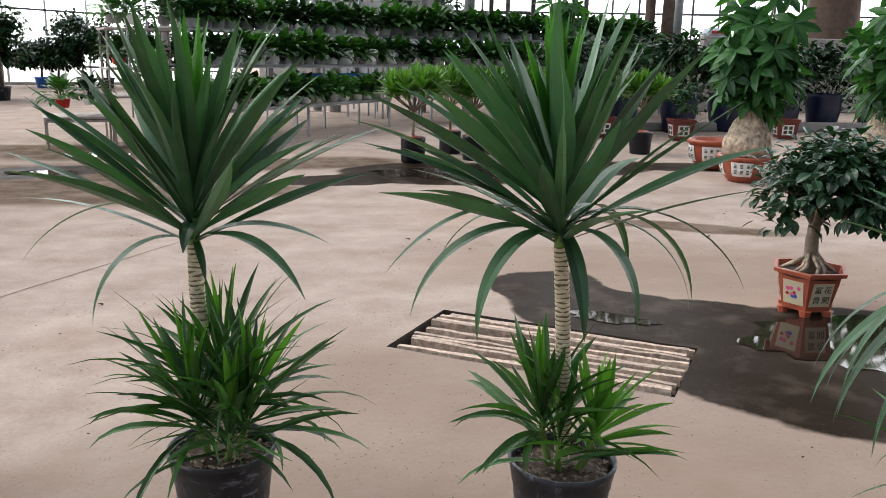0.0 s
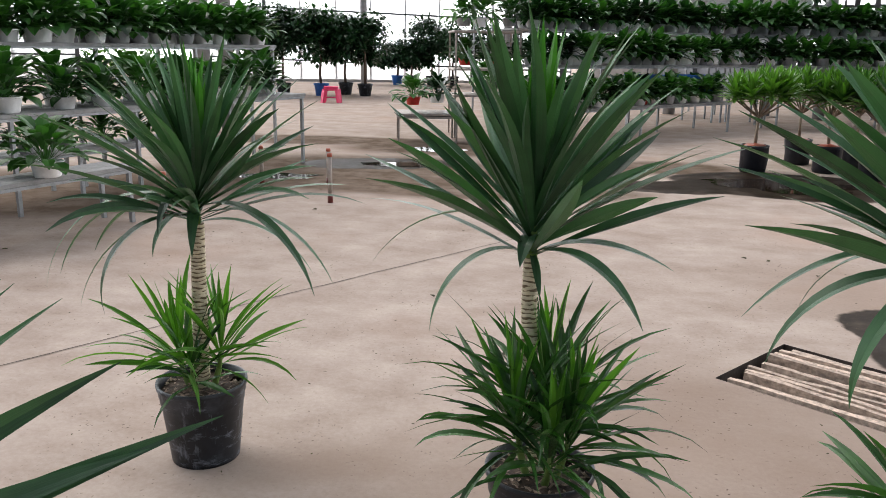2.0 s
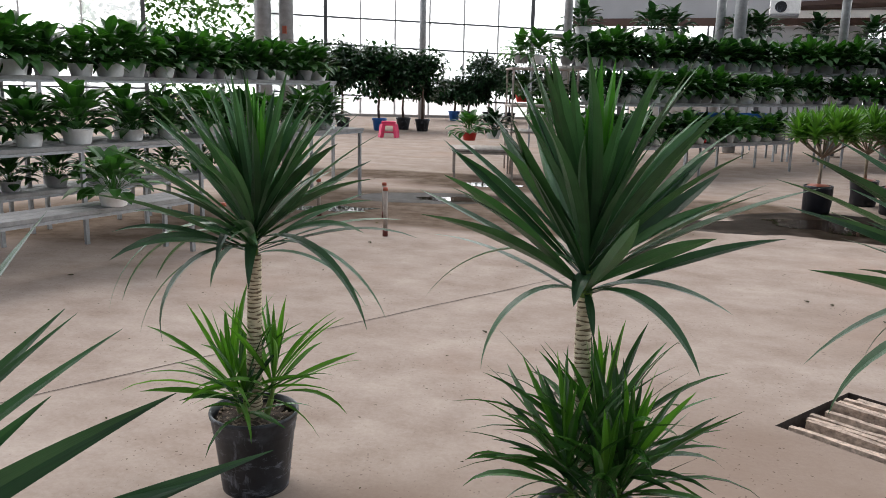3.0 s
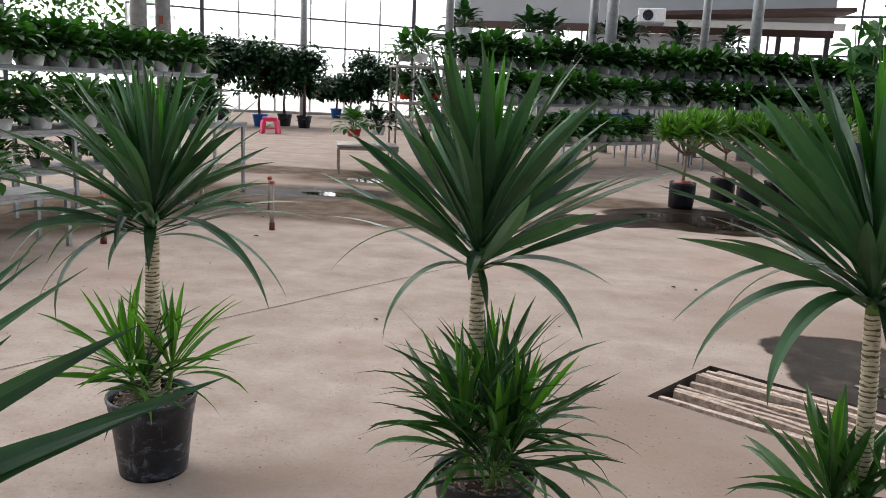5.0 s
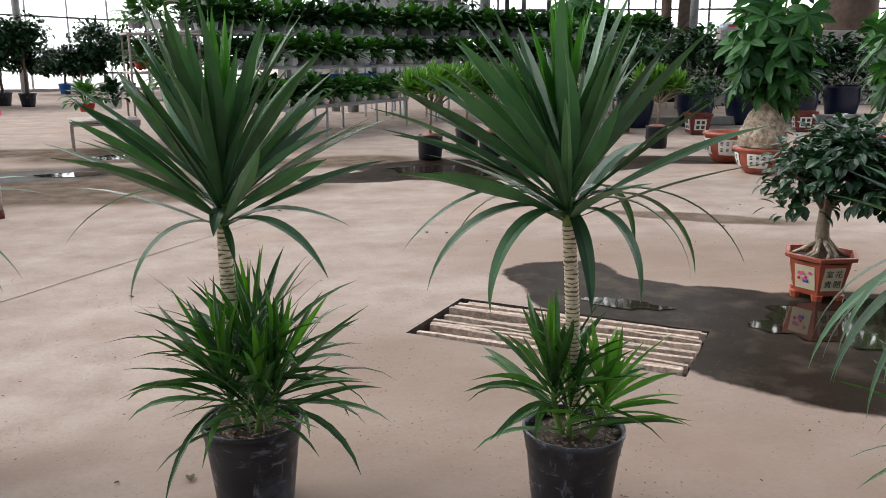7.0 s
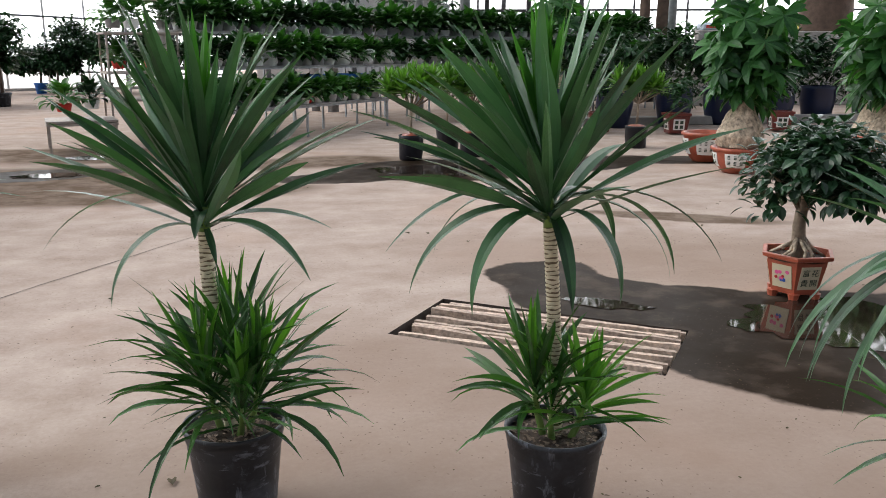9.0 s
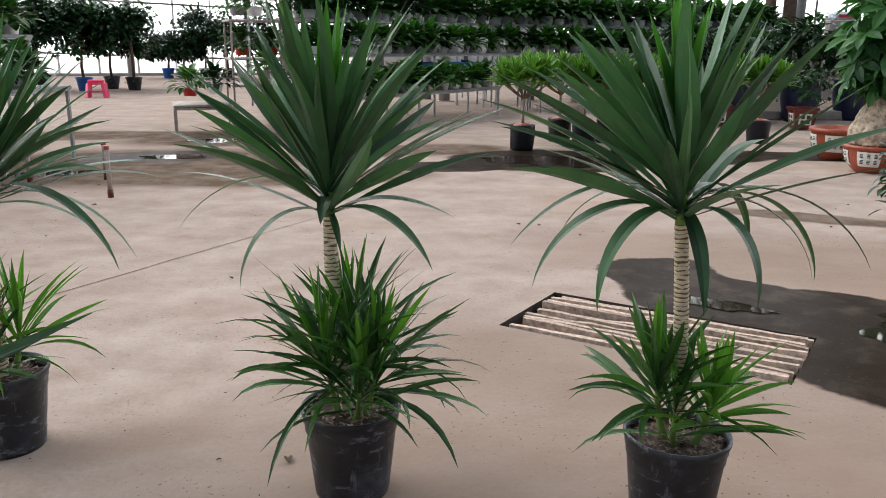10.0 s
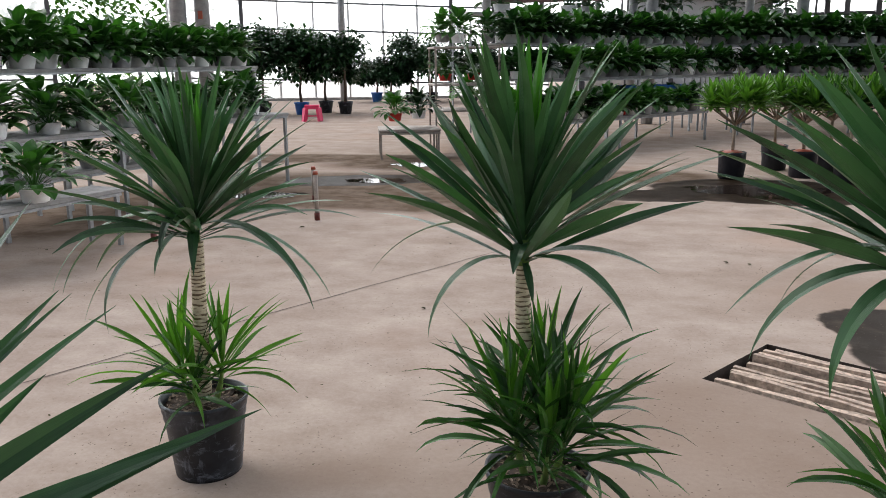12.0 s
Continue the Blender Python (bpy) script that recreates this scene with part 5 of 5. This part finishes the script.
def big_trunk(x, y, r, label, lean=0.0, seed=0):
    t = thing("big_tree", pose(x, y, 0), label, "tree", "trees in the bed")
    v, f = tube([(0, 0, 0), (0.0, 0, 1.1), (lean * 0.5, 0, 2.6), (lean, 0, 4.4), (lean * 1.5, 0, 6.4)], [r * 1.3, r * 1.05, r, r * 0.95, r * 0.8], 18, 0.18)
    mesh_object("trunk", v, f, M["trunk"], t, "thick brown ribbed trunk", True)
    leaf_cloud(t, "crown", M["broad"], (lean * 1.4, 0, 6.2), (2.7, 2.7, 1.2), 900, 0.25, seed, "leafy crown near the roof", lumps=9)


big_trunk(18.28, 20.42, 0.74, "thick brown tree trunk rising from the planting bed", 0.05, 1)
big_trunk(13.26, 21.17, 0.20, "slim brown tree trunk in the planting bed", 0.05, 2)
big_trunk(12.67, 21.14, 0.15, "slim brown tree trunk in the planting bed", -0.05, 3)


def glazed_pot(x, y, seed, h=0.42, r=0.2):
    t = thing("glazed_pot", pose(x, y, 0, 0, 0, seed * 31) @ Matrix.Scale(1.72, 4), "dark blue glazed pot with a leafy plant by the kerb", "potted plant", "blue pots by the bed")
    part("pot_body", lathe([(0.01, 0), (r * 0.72, 0), (r * 0.8, 0.03), (r * 1.0, h * 0.6), (r * 0.95, h * 0.9), (r * 1.05, h), (r * 0.95, h), (r * 0.85, h * 0.9), (0.01, h * 0.88)], 24), M["dark_blue"], t, "", True)
    leaf_cloud(t, "foliage", M["broad_dark"], (0, 0, h + 0.28), (0.42, 0.42, 0.36), 420, 0.11, seed, "dark leafy bush", lumps=8, shell=0.3)


for i in range(9):
    glazed_pot(6.44 + 1.184 * i, 12.68 + 0.077 * i + (0.18 if i % 2 else 0), i + 1)


def big_bush(x, y, seed, top=1.3):
    t = thing("big_leaf_bush", pose(x, y, 0, 0, 0, seed * 47) @ Matrix.Scale(2.02, 4), "bushy plant with broad hanging leaves in a black pot", "potted plant", "tall bushes behind the pots")
    part("pot_body", lathe([(0.01, 0), (0.14, 0), (0.18, 0.26), (0.19, 0.265), (0.19, 0.29), (0.17, 0.29), (0.16, 0.25), (0.01, 0.25)], 20), M["pot"], t, "", True)
    v, f = tube([(0, 0, 0.2), (0.02, 0, 0.5), (0, 0.02, top - 0.3)], [0.03, 0.024, 0.016], 8, 0.2)
    mesh_object("trunk", v, f, M["bark"], t, smooth=True)
    leaf_cloud(t, "foliage", M["money"], (0, 0, top - 0.42), (0.55, 0.55, 0.5), 420, 0.17, seed, "broad dark hanging leaves", lumps=9, shell=0.3)


for i, (x, y, z) in enumerate(((9.09, 19.08, 1.0), (10.62, 19.10, 1.08), (12.37, 20.39, 1.02), (14.87, 21.38, 1.1), (7.95, 20.24, 1.0))):
    big_bush(x, y, i + 1, z)


def square_pot(x, y, turn, seed):
    t = thing("square_pot", pose(x, y, 0, 0, 0, turn) @ Matrix.Scale(1.65, 4), "small dark red square pot with a white label", "potted plant", "small square pots")
    part("pot_body", lathe([(0.01, 0.015), (0.125, 0.015), (0.155, 0.19), (0.17, 0.195), (0.17, 0.22), (0.14, 0.22), (0.13, 0.19), (0.01, 0.19)], 4, sides_turn=math.pi / 4), M["dark_red"], t)
    for k in range(4):
        m = Matrix.Rotation(k * math.pi / 2, 4, "Z") @ Matrix.Translation((0, -0.1005, 0.105)) @ Matrix.Rotation(math.pi / 2 + 0.12, 4, "X")
        bm = box_bm(-0.06, -0.055, -0.002, 0.06, 0.055, 0.004)
        bm.transform(m)
        panel = part("label_panel", bm, M["white_label"], t, "white label panel")
        for px in (-0.026, 0.026):
            for py in (-0.024, 0.024):
                bm = box_bm(px - 0.017, py - 0.017, 0.004, px + 0.017, py + 0.017, 0.006)
                bm.transform(m)
                part("writing_mark", bm, M["ink"], panel)
    leaf_cloud(t, "foliage", M["broad_dark"], (0, 0, 0.40), (0.26, 0.26, 0.2), 200, 0.07, seed, "small leafy plant", lumps=5, shell=0.3)


square_pot(8.06, 11.49, -12, 1)
square_pot(10.18, 11.54, -20, 2)
square_pot(6.88, 12.01, -20, 3)


def packet(x, y, z, turn, material, label):
    t = thing("packet", pose(x, y, z, 0, 0, turn) @ Matrix.Scale(1.95, 4), label, "packet")
    bm = box_bm(-0.16, -0.10, 0, 0.16, 0.10, 0.10, 0.03)
    part("bag_body", bm, M[material], t)
    part("printed_band", box_bm(-0.10, -0.104, 0.03, 0.08, -0.1005, 0.07), M["red_ink" if material == "paper" else "white_label"], t)


packet(13.10, 18.43, 1.94, -10, "paper", "printed white and blue packet lying on the bed wall")
packet(15.30, 18.31, 1.94, -20, "yellow", "yellow and white packet lying on the bed wall")

# greenery outside the gap in the film wall
green = Bunch()
gr = random.Random(4)
for k in range(9000):
    p = Vector((gr.uniform(-25.0, -14.5), gr.uniform(33.5, 37.5), gr.uniform(0.2, 9.0)))
    if noise.noise(p * 0.55) > -0.30:
        green.add(oval(p, gr.uniform(0, 360), gr.uniform(-40, 40), 0.42, 0.21, 30))
tagged(green.done("outside_bushes", M["yucca"]), "sunlit green bushes outside the greenhouse", "bushes", kind="stuff")

# crumbs of bark and dry leaf on the floor
litter = Bunch()
lr = random.Random(12)
for k in range(420):
    x, y = lr.uniform(-3.5, 5.0), 0.5 + 7.0 * lr.random() ** 1.3
    s = lr.uniform(0.006, 0.018) if lr.random() < 0.93 else lr.uniform(0.025, 0.05)
    litter.add(blade((x, y, 0.004), lr.uniform(0, 360), lr.uniform(0, 12), s, s * lr.uniform(0.3, 0.7), lr.uniform(0, 25), 3, 0.3, base_width=0.7))
tagged(litter.done("floor_litter", M["leaf_dry"]), "crumbs of bark and dry leaf scattered on concrete", "litter", kind="stuff")
